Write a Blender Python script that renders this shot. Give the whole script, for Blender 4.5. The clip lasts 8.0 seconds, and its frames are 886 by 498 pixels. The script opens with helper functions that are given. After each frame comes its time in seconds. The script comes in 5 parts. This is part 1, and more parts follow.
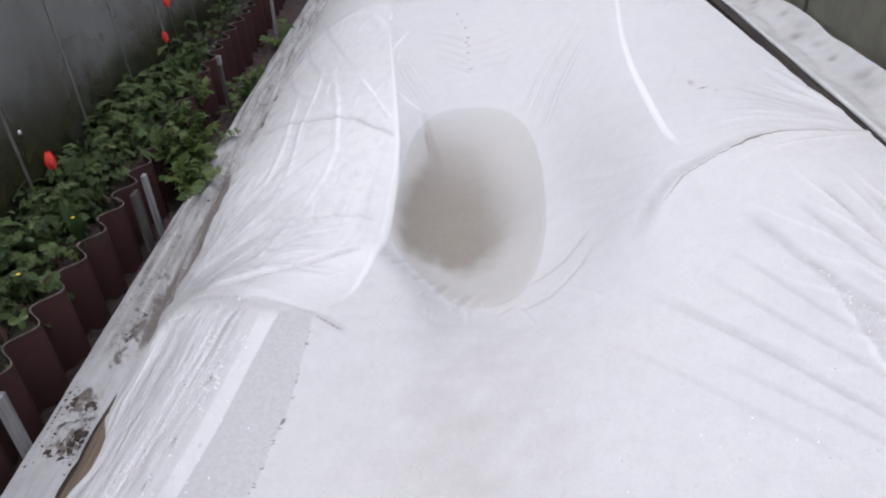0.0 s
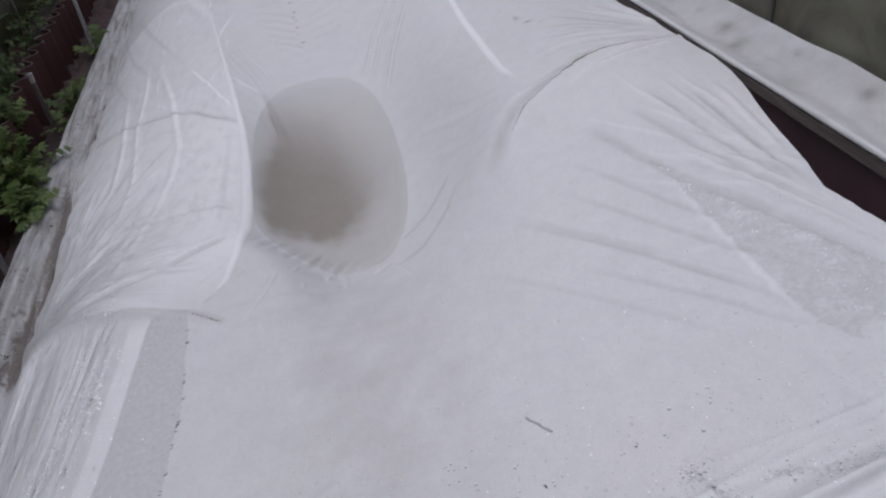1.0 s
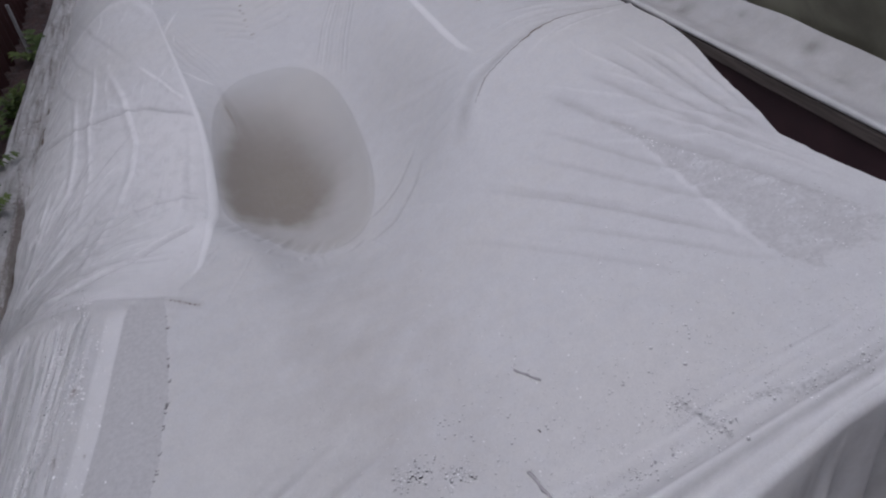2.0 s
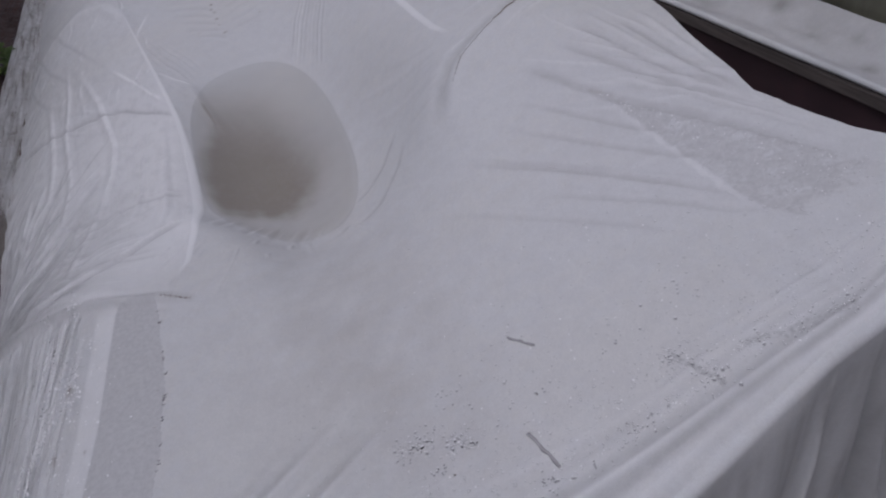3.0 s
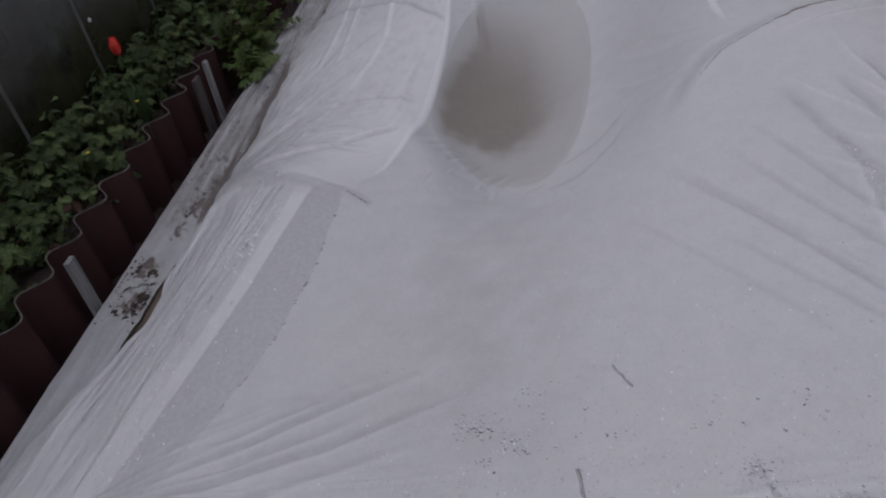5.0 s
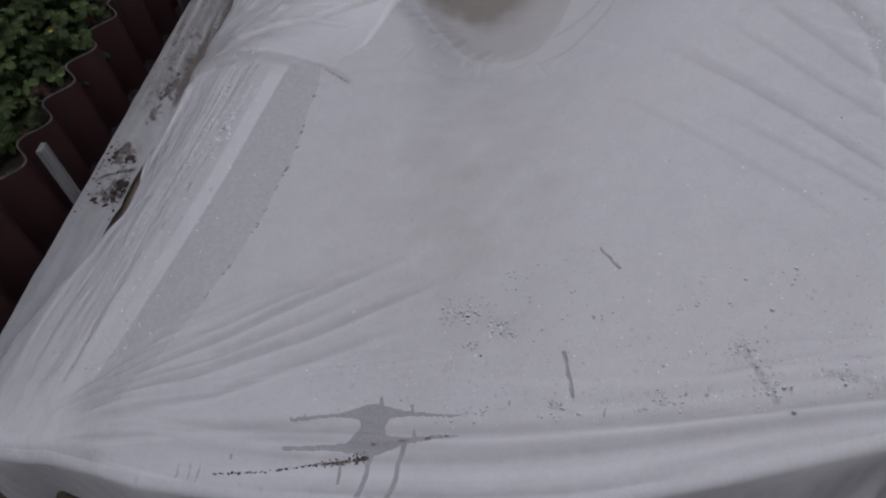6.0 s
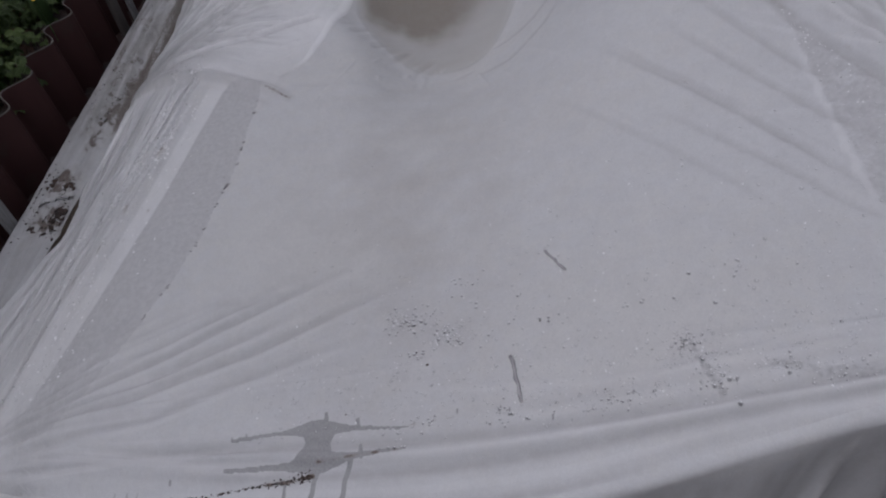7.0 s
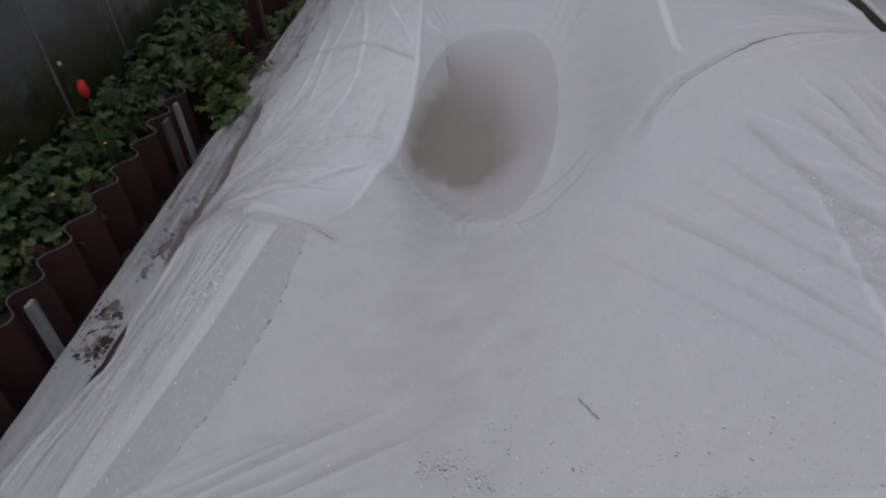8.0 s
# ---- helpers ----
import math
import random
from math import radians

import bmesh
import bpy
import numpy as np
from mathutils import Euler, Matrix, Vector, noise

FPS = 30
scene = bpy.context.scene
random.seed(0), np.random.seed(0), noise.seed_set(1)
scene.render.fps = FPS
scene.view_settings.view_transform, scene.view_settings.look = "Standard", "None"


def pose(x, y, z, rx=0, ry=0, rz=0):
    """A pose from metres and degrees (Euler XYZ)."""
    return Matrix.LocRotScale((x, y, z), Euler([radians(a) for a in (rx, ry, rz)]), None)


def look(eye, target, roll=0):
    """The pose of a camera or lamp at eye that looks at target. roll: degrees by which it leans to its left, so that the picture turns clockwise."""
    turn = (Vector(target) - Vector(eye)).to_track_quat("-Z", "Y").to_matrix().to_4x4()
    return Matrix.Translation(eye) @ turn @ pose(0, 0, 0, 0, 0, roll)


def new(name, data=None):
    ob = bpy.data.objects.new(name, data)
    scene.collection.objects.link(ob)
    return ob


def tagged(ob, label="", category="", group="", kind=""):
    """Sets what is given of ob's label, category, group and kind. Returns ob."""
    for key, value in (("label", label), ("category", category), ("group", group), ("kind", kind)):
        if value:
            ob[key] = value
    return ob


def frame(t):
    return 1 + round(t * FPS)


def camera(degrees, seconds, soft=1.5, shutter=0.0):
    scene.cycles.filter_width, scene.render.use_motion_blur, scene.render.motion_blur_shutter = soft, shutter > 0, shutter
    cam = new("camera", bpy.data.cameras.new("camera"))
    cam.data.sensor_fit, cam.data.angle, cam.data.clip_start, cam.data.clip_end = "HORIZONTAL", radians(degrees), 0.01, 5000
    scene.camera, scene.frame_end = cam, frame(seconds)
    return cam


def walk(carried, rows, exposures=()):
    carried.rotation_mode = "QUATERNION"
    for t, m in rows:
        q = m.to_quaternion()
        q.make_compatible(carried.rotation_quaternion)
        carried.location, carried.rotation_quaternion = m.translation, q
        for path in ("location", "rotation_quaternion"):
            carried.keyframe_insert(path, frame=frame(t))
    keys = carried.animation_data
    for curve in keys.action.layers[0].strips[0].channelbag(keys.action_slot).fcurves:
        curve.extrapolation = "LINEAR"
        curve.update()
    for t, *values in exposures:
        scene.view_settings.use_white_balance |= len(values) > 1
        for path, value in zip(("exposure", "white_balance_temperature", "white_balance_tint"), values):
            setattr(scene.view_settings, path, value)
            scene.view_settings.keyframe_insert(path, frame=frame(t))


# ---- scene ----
cam = camera(61.9, 8.0, soft=2.1)
PATH = [
    (0, (0.029, 0.001, 1.493), (-0.078, 1.665, 0.389), -4.77),
    (0.5, (0.088, -0.007, 1.480), (0.129, 1.650, 0.360), -6.74),
    (1, (0.040, -0.029, 1.464), (0.250, 1.564, 0.274), -9.93),
    (1.5, (0.006, -0.056, 1.446), (0.394, 1.472, 0.215), -9.75),
    (1.7, (-0.007, -0.058, 1.448), (0.356, 1.480, 0.222), -9.54),
    (2.8, (-0.041, -0.105, 1.423), (0.257, 1.473, 0.231), -14.35),
    (3, (-0.038, -0.094, 1.422), (0.325, 1.441, 0.192), -13.64),
    (3.5, (-0.078, -0.086, 1.441), (0.295, 1.415, 0.173), -5.90),
    (4, (-0.035, -0.076, 1.453), (0.104, 1.525, 0.261), -7.04),
    (4.5, (0.113, -0.067, 1.468), (-0.005, 1.560, 0.310), -5.04),
    (5, (0.166, -0.050, 1.455), (-0.192, 1.439, 0.168), -9.70),
    (5.2, (0.159, -0.039, 1.454), (-0.197, 1.395, 0.107), -9.82),
    (6.3, (0.185, -0.019, 1.411), (-0.137, 1.218, -0.127), -12.48),
    (6.5, (0.198, -0.021, 1.392), (-0.108, 1.228, -0.140), -12.74),
    (7, (0.198, -0.024, 1.401), (-0.044, 1.292, -0.086), -10.68),
    (7.5, (0.195, -0.048, 1.434), (-0.062, 1.462, 0.148), -6.34),
    (8, (0.195, -0.046, 1.430), (-0.114, 1.522, 0.228), -9.06),
]
EXPOSURES = [
    (0, 0.93, 6030, 15.0), (0.5, 0.50, 5965, 16.5), (1, 0.27, 5945, 17.0), (1.5, 0.08, 5930, 18.0), (3, -0.20, 5880, 19.5), (3.5, -0.25, 5895, 19.5), (4, -0.31, 5905, 19.0),
    (4.5, -0.32, 5920, 18.5), (5, -0.30, 5930, 18.5), (6.5, -0.29, 5965, 17.0), (7, -0.29, 5965, 17.0), (7.5, -0.28, 5960, 17.0), (8, -0.28, 5960, 17.0),
]
walk(cam, [(t, look(eye, target, roll)) for t, eye, target, roll in PATH], EXPOSURES)

# ---- sky and light: a wet, overcast day ----
world = bpy.data.worlds.new("overcast_sky")
scene.world = world
world.use_nodes = True
wn = world.node_tree
sky = wn.nodes.new("ShaderNodeTexSky")
sky.sky_type, sky.sun_disc = "NISHITA", False
sky.sun_elevation, sky.sun_rotation = radians(73), radians(-122)
sky.air_density, sky.dust_density, sky.ozone_density = 1.0, 5.0, 1.0
veil = wn.nodes.new("ShaderNodeHueSaturation")
veil.inputs["Saturation"].default_value = 0.35
wn.links.new(sky.outputs["Color"], veil.inputs["Color"])
wn.links.new(veil.outputs["Color"], wn.nodes["Background"].inputs["Color"])
wn.nodes["Background"].inputs["Strength"].default_value = 0.12
sun = new("sun", bpy.data.lights.new("sun", "SUN"))
sun.data.energy, sun.data.angle, sun.data.color = 0.8, radians(80), (1.0, 0.98, 0.955)
sun.matrix_world = look((-1.3, -0.8, 5.0), (0, 0, 0))


# ---- materials ----
class Nodes:
    """A small writer of node materials."""

    def __init__(self, name):
        self.mat = bpy.data.materials.new(name)
        self.mat.use_nodes = True
        self.tree = self.mat.node_tree
        self.bsdf = self.tree.nodes["Principled BSDF"]
        self.out = self.tree.nodes["Material Output"]

    def add(self, kind):
        return self.tree.nodes.new(kind)

    def put(self, socket, value):
        if isinstance(value, bpy.types.NodeSocket):
            self.tree.links.new(value, socket)
        elif isinstance(value, (tuple, list)) and len(value) == 3 and socket.type == "RGBA":
            socket.default_value = (*value, 1)
        else:
            socket.default_value = value

    def where(self):
        return self.add("ShaderNodeTexCoord").outputs["Object"]

    def stretch(self, vector, scale, turn=(0, 0, 0)):
        node = self.add("ShaderNodeMapping")
        self.put(node.inputs["Vector"], vector)
        node.inputs["Scale"].default_value = scale
        node.inputs["Rotation"].default_value = turn
        return node.outputs["Vector"]

    def noise(self, scale, detail=4.0, rough=0.55, vector=None, distort=0.0):
        node = self.add("ShaderNodeTexNoise")
        self.put(node.inputs["Vector"], vector or self.where())
        node.inputs["Scale"].default_value, node.inputs["Detail"].default_value = scale, detail
        node.inputs["Roughness"].default_value, node.inputs["Distortion"].default_value = rough, distort
        return node.outputs["Fac"]

    def spread(self, origin, fine, slow, seed):
        """Noise drawn out in rays from a place of the plan, as in cloth that is pulled towards it."""
        split = self.add("ShaderNodeSeparateXYZ")
        self.put(split.inputs[0], self.where())
        dx, dy = self.math("SUBTRACT", split.outputs[0], origin[0]), self.math("SUBTRACT", split.outputs[1], origin[1])
        far = self.math("SQRT", self.math("ADD", self.math("MULTIPLY", dx, dx), self.math("MULTIPLY", dy, dy)))
        join = self.add("ShaderNodeCombineXYZ")
        self.put(join.inputs[0], self.math("MULTIPLY", self.math("ARCTAN2", dx, dy), fine))
        self.put(join.inputs[1], self.math("MULTIPLY", far, slow))
        join.inputs[2].default_value = seed
        return self.noise(1.0, 3, 0.6, join.outputs[0], 0.25)

    def attribute(self, name):
        node = self.add("ShaderNodeAttribute")
        node.attribute_name = name
        return node.outputs["Fac"]

    def step(self, value, low, high, to_low=0.0, to_high=1.0):
        node = self.add("ShaderNodeMapRange")
        node.interpolation_type = "SMOOTHSTEP"
        self.put(node.inputs["Value"], value)
        for key, v in (("From Min", low), ("From Max", high), ("To Min", to_low), ("To Max", to_high)):
            node.inputs[key].default_value = v
        return node.outputs["Result"]

    def math(self, how, a, b=0.0):
        node = self.add("ShaderNodeMath")
        node.operation = how
        self.put(node.inputs[0], a)
        self.put(node.inputs[1], b)
        return node.outputs[0]

    def mix(self, fac, a, b):
        node = self.add("ShaderNodeMix")
        node.data_type = "RGBA"
        self.put(node.inputs[0], fac)
        self.put(node.inputs[6], a)
        self.put(node.inputs[7], b)
        return node.outputs[2]

    def bump(self, height, strength, distance, normal=None):
        node = self.add("ShaderNodeBump")
        self.put(node.inputs["Height"], height)
        node.inputs["Strength"].default_value, node.inputs["Distance"].default_value = strength, distance
        if normal:
            self.put(node.inputs["Normal"], normal)
        return node.outputs["Normal"]

    def surface(self, color=None, rough=None, normal=None, **other):
        for key, value in (("Base Color", color), ("Roughness", rough), ("Normal", normal)):
            if value is not None:
                self.put(self.bsdf.inputs[key], value)
        for key, value in other.items():
            self.put(self.bsdf.inputs[key.replace("_", " ")], value)
        return self.mat


def fleece_material():
    """White spunbond: a matted web of fibres, with wet, dirty and doubled places, and painted fold shade."""
    n = Nodes("white_spunbond")
    wet, dirt, double, under = n.attribute("wet"), n.attribute("dirt"), n.attribute("double"), n.attribute("silt")
    ragged = n.noise(150, 3)
    wet = n.step(n.math("ADD", wet, n.math("MULTIPLY", n.math("SUBTRACT", ragged, 0.5), 0.24)), 0.40, 0.56)
    damp = n.attribute("damp")
    damp = n.step(n.math("ADD", damp, n.math("MULTIPLY", n.math("SUBTRACT", ragged, 0.5), 0.4)), 0.42, 0.58)
    smear = n.math("MULTIPLY", n.step(n.math("ADD", dirt, n.math("MULTIPLY", n.math("SUBTRACT", n.noise(14, 4), 0.5), 0.8)), 0.15, 0.75), 0.6)
    crumbs = n.step(n.math("ADD", n.math("MULTIPLY", dirt, 1.1), n.math("SUBTRACT", n.noise(130, 6, 0.8), 0.92)), 0.0, 0.22)
    cloud = n.noise(3.1, 3)
    web = n.noise(420, 3, 0.7)
    white = n.mix(cloud, (0.64, 0.64, 0.638), (0.73, 0.73, 0.728))
    tint = n.step(n.math("ADD", n.math("MULTIPLY", n.noise(2.2, 2), 0.6), n.math("MULTIPLY", n.noise(36, 3, 0.6), 0.4)), 0.36, 0.64)
    white = n.mix(n.math("MULTIPLY", tint, 0.5), white, (0.690, 0.683, 0.652))
    white = n.mix(n.math("MULTIPLY", n.math("SUBTRACT", 1.0, tint), 0.5), white, (0.655, 0.672, 0.690))
    white = n.mix(n.step(web, 0.35, 0.65, 0.0, 0.26), white, (0.50, 0.50, 0.505))
    white = n.mix(n.step(n.noise(120, 4, 0.7), 0.40, 0.68, 0.0, 0.13), white, (0.46, 0.46, 0.46))
    mottle = n.math("MULTIPLY", n.step(n.noise(24, 5, 0.7), 0.35, 0.7), 0.16)
    white = n.mix(mottle, white, (0.47, 0.47, 0.475))
    grey = n.mix(n.step(web, 0.3, 0.7), (0.32, 0.32, 0.325), (0.41, 0.41, 0.41))
    white = n.mix(n.math("MULTIPLY", damp, 0.75), white, n.mix(n.step(n.noise(110, 5, 0.7), 0.3, 0.7), (0.47, 0.47, 0.475), (0.575, 0.575, 0.575)))
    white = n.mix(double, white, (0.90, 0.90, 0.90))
    patchy = n.math("MULTIPLY", n.step(n.noise(30, 5, 0.65, n.stretch(n.where(), (1, 0.5, 1), (0, 0, 0.3))), 0.42, 0.68), n.math("MULTIPLY", n.attribute("crinkle"), 0.24))
    white = n.mix(patchy, white, (0.50, 0.50, 0.50))
    # grey that paints the shade in fold troughs, and some damp patches
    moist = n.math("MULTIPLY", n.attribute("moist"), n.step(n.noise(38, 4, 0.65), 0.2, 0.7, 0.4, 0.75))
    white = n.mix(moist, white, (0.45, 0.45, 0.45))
    white = n.mix(wet, white, grey)
    soil = n.mix(n.noise(60, 4), (0.042, 0.025, 0.018), (0.16, 0.105, 0.08))
    white = n.mix(smear, white, (0.27, 0.222, 0.185))
    white = n.mix(n.math("MULTIPLY", crumbs, 0.75), white, soil)
    white = n.mix(under, white, n.mix(n.noise(7, 3), (0.236, 0.199, 0.158), (0.286, 0.249, 0.204)))
    grime = n.math("MULTIPLY", n.attribute("grime"), n.step(n.noise(22, 4), 0.25, 0.7, 0.62, 1.0))
    white = n.mix(grime, white, (0.215, 0.205, 0.18))
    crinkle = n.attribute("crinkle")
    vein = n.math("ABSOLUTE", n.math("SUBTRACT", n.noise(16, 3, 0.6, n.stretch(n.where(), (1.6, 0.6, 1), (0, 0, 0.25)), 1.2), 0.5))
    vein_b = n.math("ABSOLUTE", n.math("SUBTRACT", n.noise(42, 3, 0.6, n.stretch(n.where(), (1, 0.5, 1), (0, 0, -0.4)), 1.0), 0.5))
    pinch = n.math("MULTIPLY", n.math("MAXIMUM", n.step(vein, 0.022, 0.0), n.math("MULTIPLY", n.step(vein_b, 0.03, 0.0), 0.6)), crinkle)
    # pinched ridges whitened, for doubled cloth and the light they catch
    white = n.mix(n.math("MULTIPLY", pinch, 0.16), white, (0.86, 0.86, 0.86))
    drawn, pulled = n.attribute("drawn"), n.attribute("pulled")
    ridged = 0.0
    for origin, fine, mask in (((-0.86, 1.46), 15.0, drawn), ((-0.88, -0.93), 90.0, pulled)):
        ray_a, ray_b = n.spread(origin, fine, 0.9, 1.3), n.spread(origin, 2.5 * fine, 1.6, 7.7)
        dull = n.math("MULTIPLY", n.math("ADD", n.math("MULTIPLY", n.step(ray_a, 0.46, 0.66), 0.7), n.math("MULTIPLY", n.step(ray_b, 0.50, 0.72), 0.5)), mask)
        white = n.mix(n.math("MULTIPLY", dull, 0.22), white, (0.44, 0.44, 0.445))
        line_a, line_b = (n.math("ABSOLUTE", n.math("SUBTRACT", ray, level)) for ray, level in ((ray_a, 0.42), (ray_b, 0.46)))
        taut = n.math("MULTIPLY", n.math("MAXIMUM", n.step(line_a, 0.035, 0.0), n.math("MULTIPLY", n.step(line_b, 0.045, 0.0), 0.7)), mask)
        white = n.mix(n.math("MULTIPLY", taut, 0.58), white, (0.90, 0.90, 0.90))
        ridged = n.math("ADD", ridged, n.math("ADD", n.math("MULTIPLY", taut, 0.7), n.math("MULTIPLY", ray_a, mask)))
    fibre = n.noise(500, 2, 0.8, n.stretch(n.where(), (1, 0.35, 1), (0, 0, 0.5)))
    relief = n.bump(n.math("ADD", n.math("MULTIPLY", n.noise(55, 4), 0.5), n.math("MULTIPLY", pinch, 0.6)), 0.4, 0.003, n.bump(ridged, 0.8, 0.008))
    relief = n.bump(fibre, 0.4, 0.0006, relief)
    n.surface(white, n.step(wet, 0, 1, 0.75, 0.38), relief)
    n.bsdf.inputs["Specular IOR Level"].default_value = 0.3
    thin = n.add("ShaderNodeBsdfTranslucent")
    n.put(thin.inputs["Color"], white)
    both = n.add("ShaderNodeMixShader")
    both.inputs["Fac"].default_value = 0.33
    n.tree.links.new(n.bsdf.outputs[0], both.inputs[1])
    n.tree.links.new(thin.outputs[0], both.inputs[2])
    n.tree.links.new(both.outputs[0], n.out.inputs["Surface"])
    return n.mat


def water_material(name, tint):
    n = Nodes(name)
    clear = n.add("ShaderNodeBsdfTransparent")
    n.put(clear.inputs["Color"], tint)
    gloss = n.add("ShaderNodeBsdfGlossy")
    gloss.inputs["Roughness"].default_value = 0.02
    ripple = n.bump(n.noise(14, 2), 0.08, 0.004)
    n.put(gloss.inputs["Normal"], ripple)
    edge = n.add("ShaderNodeFresnel")
    edge.inputs["IOR"].default_value = 1.33
    both = n.add("ShaderNodeMixShader")
    n.put(both.inputs["Fac"], edge.outputs[0])
    n.tree.links.new(clear.outputs[0], both.inputs[1])
    n.tree.links.new(gloss.outputs[0], both.inputs[2])
    n.tree.links.new(both.outputs[0], n.out.inputs["Surface"])
    return n.mat


def soil_material(name, dark, light):
    n = Nodes(name)
    lump = n.noise(28, 6, 0.65)
    colour = n.mix(n.step(lump, 0.3, 0.7), dark, light)
    colour = n.mix(n.step(n.noise(2.2, 3), 0.45, 0.7, 0, 0.6), colour, dark)
    return n.surface(colour, n.step(lump, 0.3, 0.7, 0.55, 0.9), n.bump(lump, 0.9, 0.02))


def brown_sheet_material():
    n = Nodes("brown_bitumen_sheet")
    grain = n.noise(220, 3, 0.7)
    streak = n.noise(9, 4, 0.6, n.stretch(n.where(), (1, 1, 0.15)))
    colour = n.mix(streak, (0.044, 0.019, 0.0185), (0.084, 0.041, 0.039))
    colour = n.mix(n.step(n.noise(17, 5), 0.58, 0.75, 0, 0.4), colour, (0.06, 0.045, 0.038))
    n.bsdf.inputs["Specular IOR Level"].default_value = 0.15
    return n.surface(colour, n.step(streak, 0.3, 0.7, 0.65, 0.9), n.bump(grain, 0.3, 0.001))


def wood_material(name, dark, light, along="Z"):
    n = Nodes(name)
    scale = {"X": (0.06, 1, 1), "Y": (1, 0.06, 1), "Z": (1, 1, 0.06)}[along]
    grain = n.noise(90, 5, 0.65, n.stretch(n.where(), scale), 0.4)
    colour = n.mix(n.step(grain, 0.3, 0.7), dark, light)
    colour = n.mix(n.step(n.noise(12, 4), 0.55, 0.75, 0, 0.5), colour, dark)
    return n.surface(colour, 0.75, n.bump(grain, 0.4, 0.001))


def leaf_material(name, dark, light, rough=0.34):
    n = Nodes(name)
    rnd = n.add("ShaderNodeObjectInfo").outputs["Random"]
    colour = n.mix(n.math("ADD", n.math("MULTIPLY", n.math("POWER", rnd, 1.6), 0.75), n.math("MULTIPLY", n.noise(25, 3), 0.3)), dark, light)
    vein = n.noise(120, 3)
    n.bsdf.inputs["Specular IOR Level"].default_value = 0.28
    n.surface(n.mix(n.step(vein, 0.5, 0.7, 0, 0.35), colour, light), rough, n.bump(vein, 0.4, 0.001))
    thin = n.add("ShaderNodeBsdfTranslucent")
    n.put(thin.inputs["Color"], light)
    both = n.add("ShaderNodeMixShader")
    both.inputs["Fac"].default_value = 0.2
    n.tree.links.new(n.bsdf.outputs[0], both.inputs[1])
    n.tree.links.new(thin.outputs[0], both.inputs[2])
    n.tree.links.new(both.outputs[0], n.out.inputs["Surface"])
    return n.mat


def plain_material(name, low, high, rough, scale=40.0, metal=0.0):
    n = Nodes(name)
    spot = n.noise(scale, 5)
    return n.surface(n.mix(n.step(spot, 0.3, 0.7), low, high), n.step(spot, 0.2, 0.8, rough - 0.08, rough + 0.1), n.bump(spot, 0.2, 0.001), Metallic=metal)


def polycarbonate_material(name, dark, pale, rough, scale, growth=0.0):
    """Twin-wall sheet, dull with algae and dirt, with a soft sheen."""
    n = Nodes(name)
    algae = n.noise(scale, 5, 0.62, n.stretch(n.where(), (1, 1, 0.7)), 0.5)
    colour = n.mix(n.step(algae, 0.32, 0.70), dark, pale)
    spots = n.step(n.noise(34, 4, 0.7), 0.58, 0.74, 0, 0.25)
    colour = n.mix(spots, colour, (0.030, 0.027, 0.020))
    film = n.noise(1.6, 3, 0.5)
    colour = n.mix(n.step(film, 0.45, 0.75, 0, 0.35), colour, pale)
    if growth:
        split = n.add("ShaderNodeSeparateXYZ")
        n.put(split.inputs[0], n.where())
        tide = n.math("ADD", split.outputs[2], n.math("ADD", n.math("MULTIPLY", n.math("SUBTRACT", n.noise(2.6, 5, 0.65), 0.5), 0.9), n.math("MULTIPLY", n.math("SUBTRACT", n.noise(11, 4, 0.7), 0.5), 0.3)))
        moss = n.mix(n.step(n.noise(7, 5, 0.65), 0.35, 0.65), (0.016, 0.018, 0.008), (0.050, 0.046, 0.020))
        colour = n.mix(n.step(tide, growth - 0.16, growth + 0.16, 0.92, 0.0), colour, moss)
    return n.surface(colour, n.step(film, 0.3, 0.7, rough, rough + 0.14), n.bump(n.noise(60, 3), 0.1, 0.001))


FLEECE = fleece_material()
WATER = water_material("murky_rainwater", (0.976, 0.976, 0.965))
DROP = water_material("clear_rainwater", (0.79, 0.79, 0.795))
CLEAR_DROP = water_material("standing_raindrop", (0.60, 0.60, 0.61))
BEAD = water_material("fine_rain_beads", (0.97, 0.97, 0.97))
# unseen ground, made pale to throw light onto the hanging flap
EARTH = soil_material("trodden_sandy_earth", (0.13, 0.105, 0.08), (0.27, 0.23, 0.18))
BED_SOIL = soil_material("dark_bed_soil", (0.022, 0.014, 0.011), (0.072, 0.046, 0.036))
PATH_SOIL = soil_material("dark_reddish_soil", (0.026, 0.014, 0.012), (0.075, 0.042, 0.036))
SHEET = brown_sheet_material()
SHEET_EDGE = plain_material("worn_sheet_edge", (0.085, 0.075, 0.065), (0.17, 0.15, 0.13), 0.8)
MAROON = plain_material("maroon_board", (0.021, 0.009, 0.012), (0.038, 0.017, 0.021), 0.65, 12)
LATH = wood_material("grey_weathered_lath", (0.17, 0.165, 0.16), (0.36, 0.355, 0.35))
DARK_LATH = wood_material("dark_weathered_lath", (0.050, 0.042, 0.038), (0.11, 0.095, 0.085))
BROWN_WOOD = wood_material("damp_brown_timber", (0.070, 0.050, 0.035), (0.150, 0.112, 0.078), "Y")
GREY_WOOD = wood_material("dark_grey_timber", (0.042, 0.033, 0.029), (0.086, 0.070, 0.062), "Y")
POLY = polycarbonate_material("dull_polycarbonate", (0.050, 0.048, 0.040), (0.130, 0.136, 0.124), 0.20, 1.7, 0.62)
MOSSY = polycarbonate_material("mossy_polycarbonate", (0.050, 0.047, 0.034), (0.122, 0.120, 0.085), 0.42, 5.5)
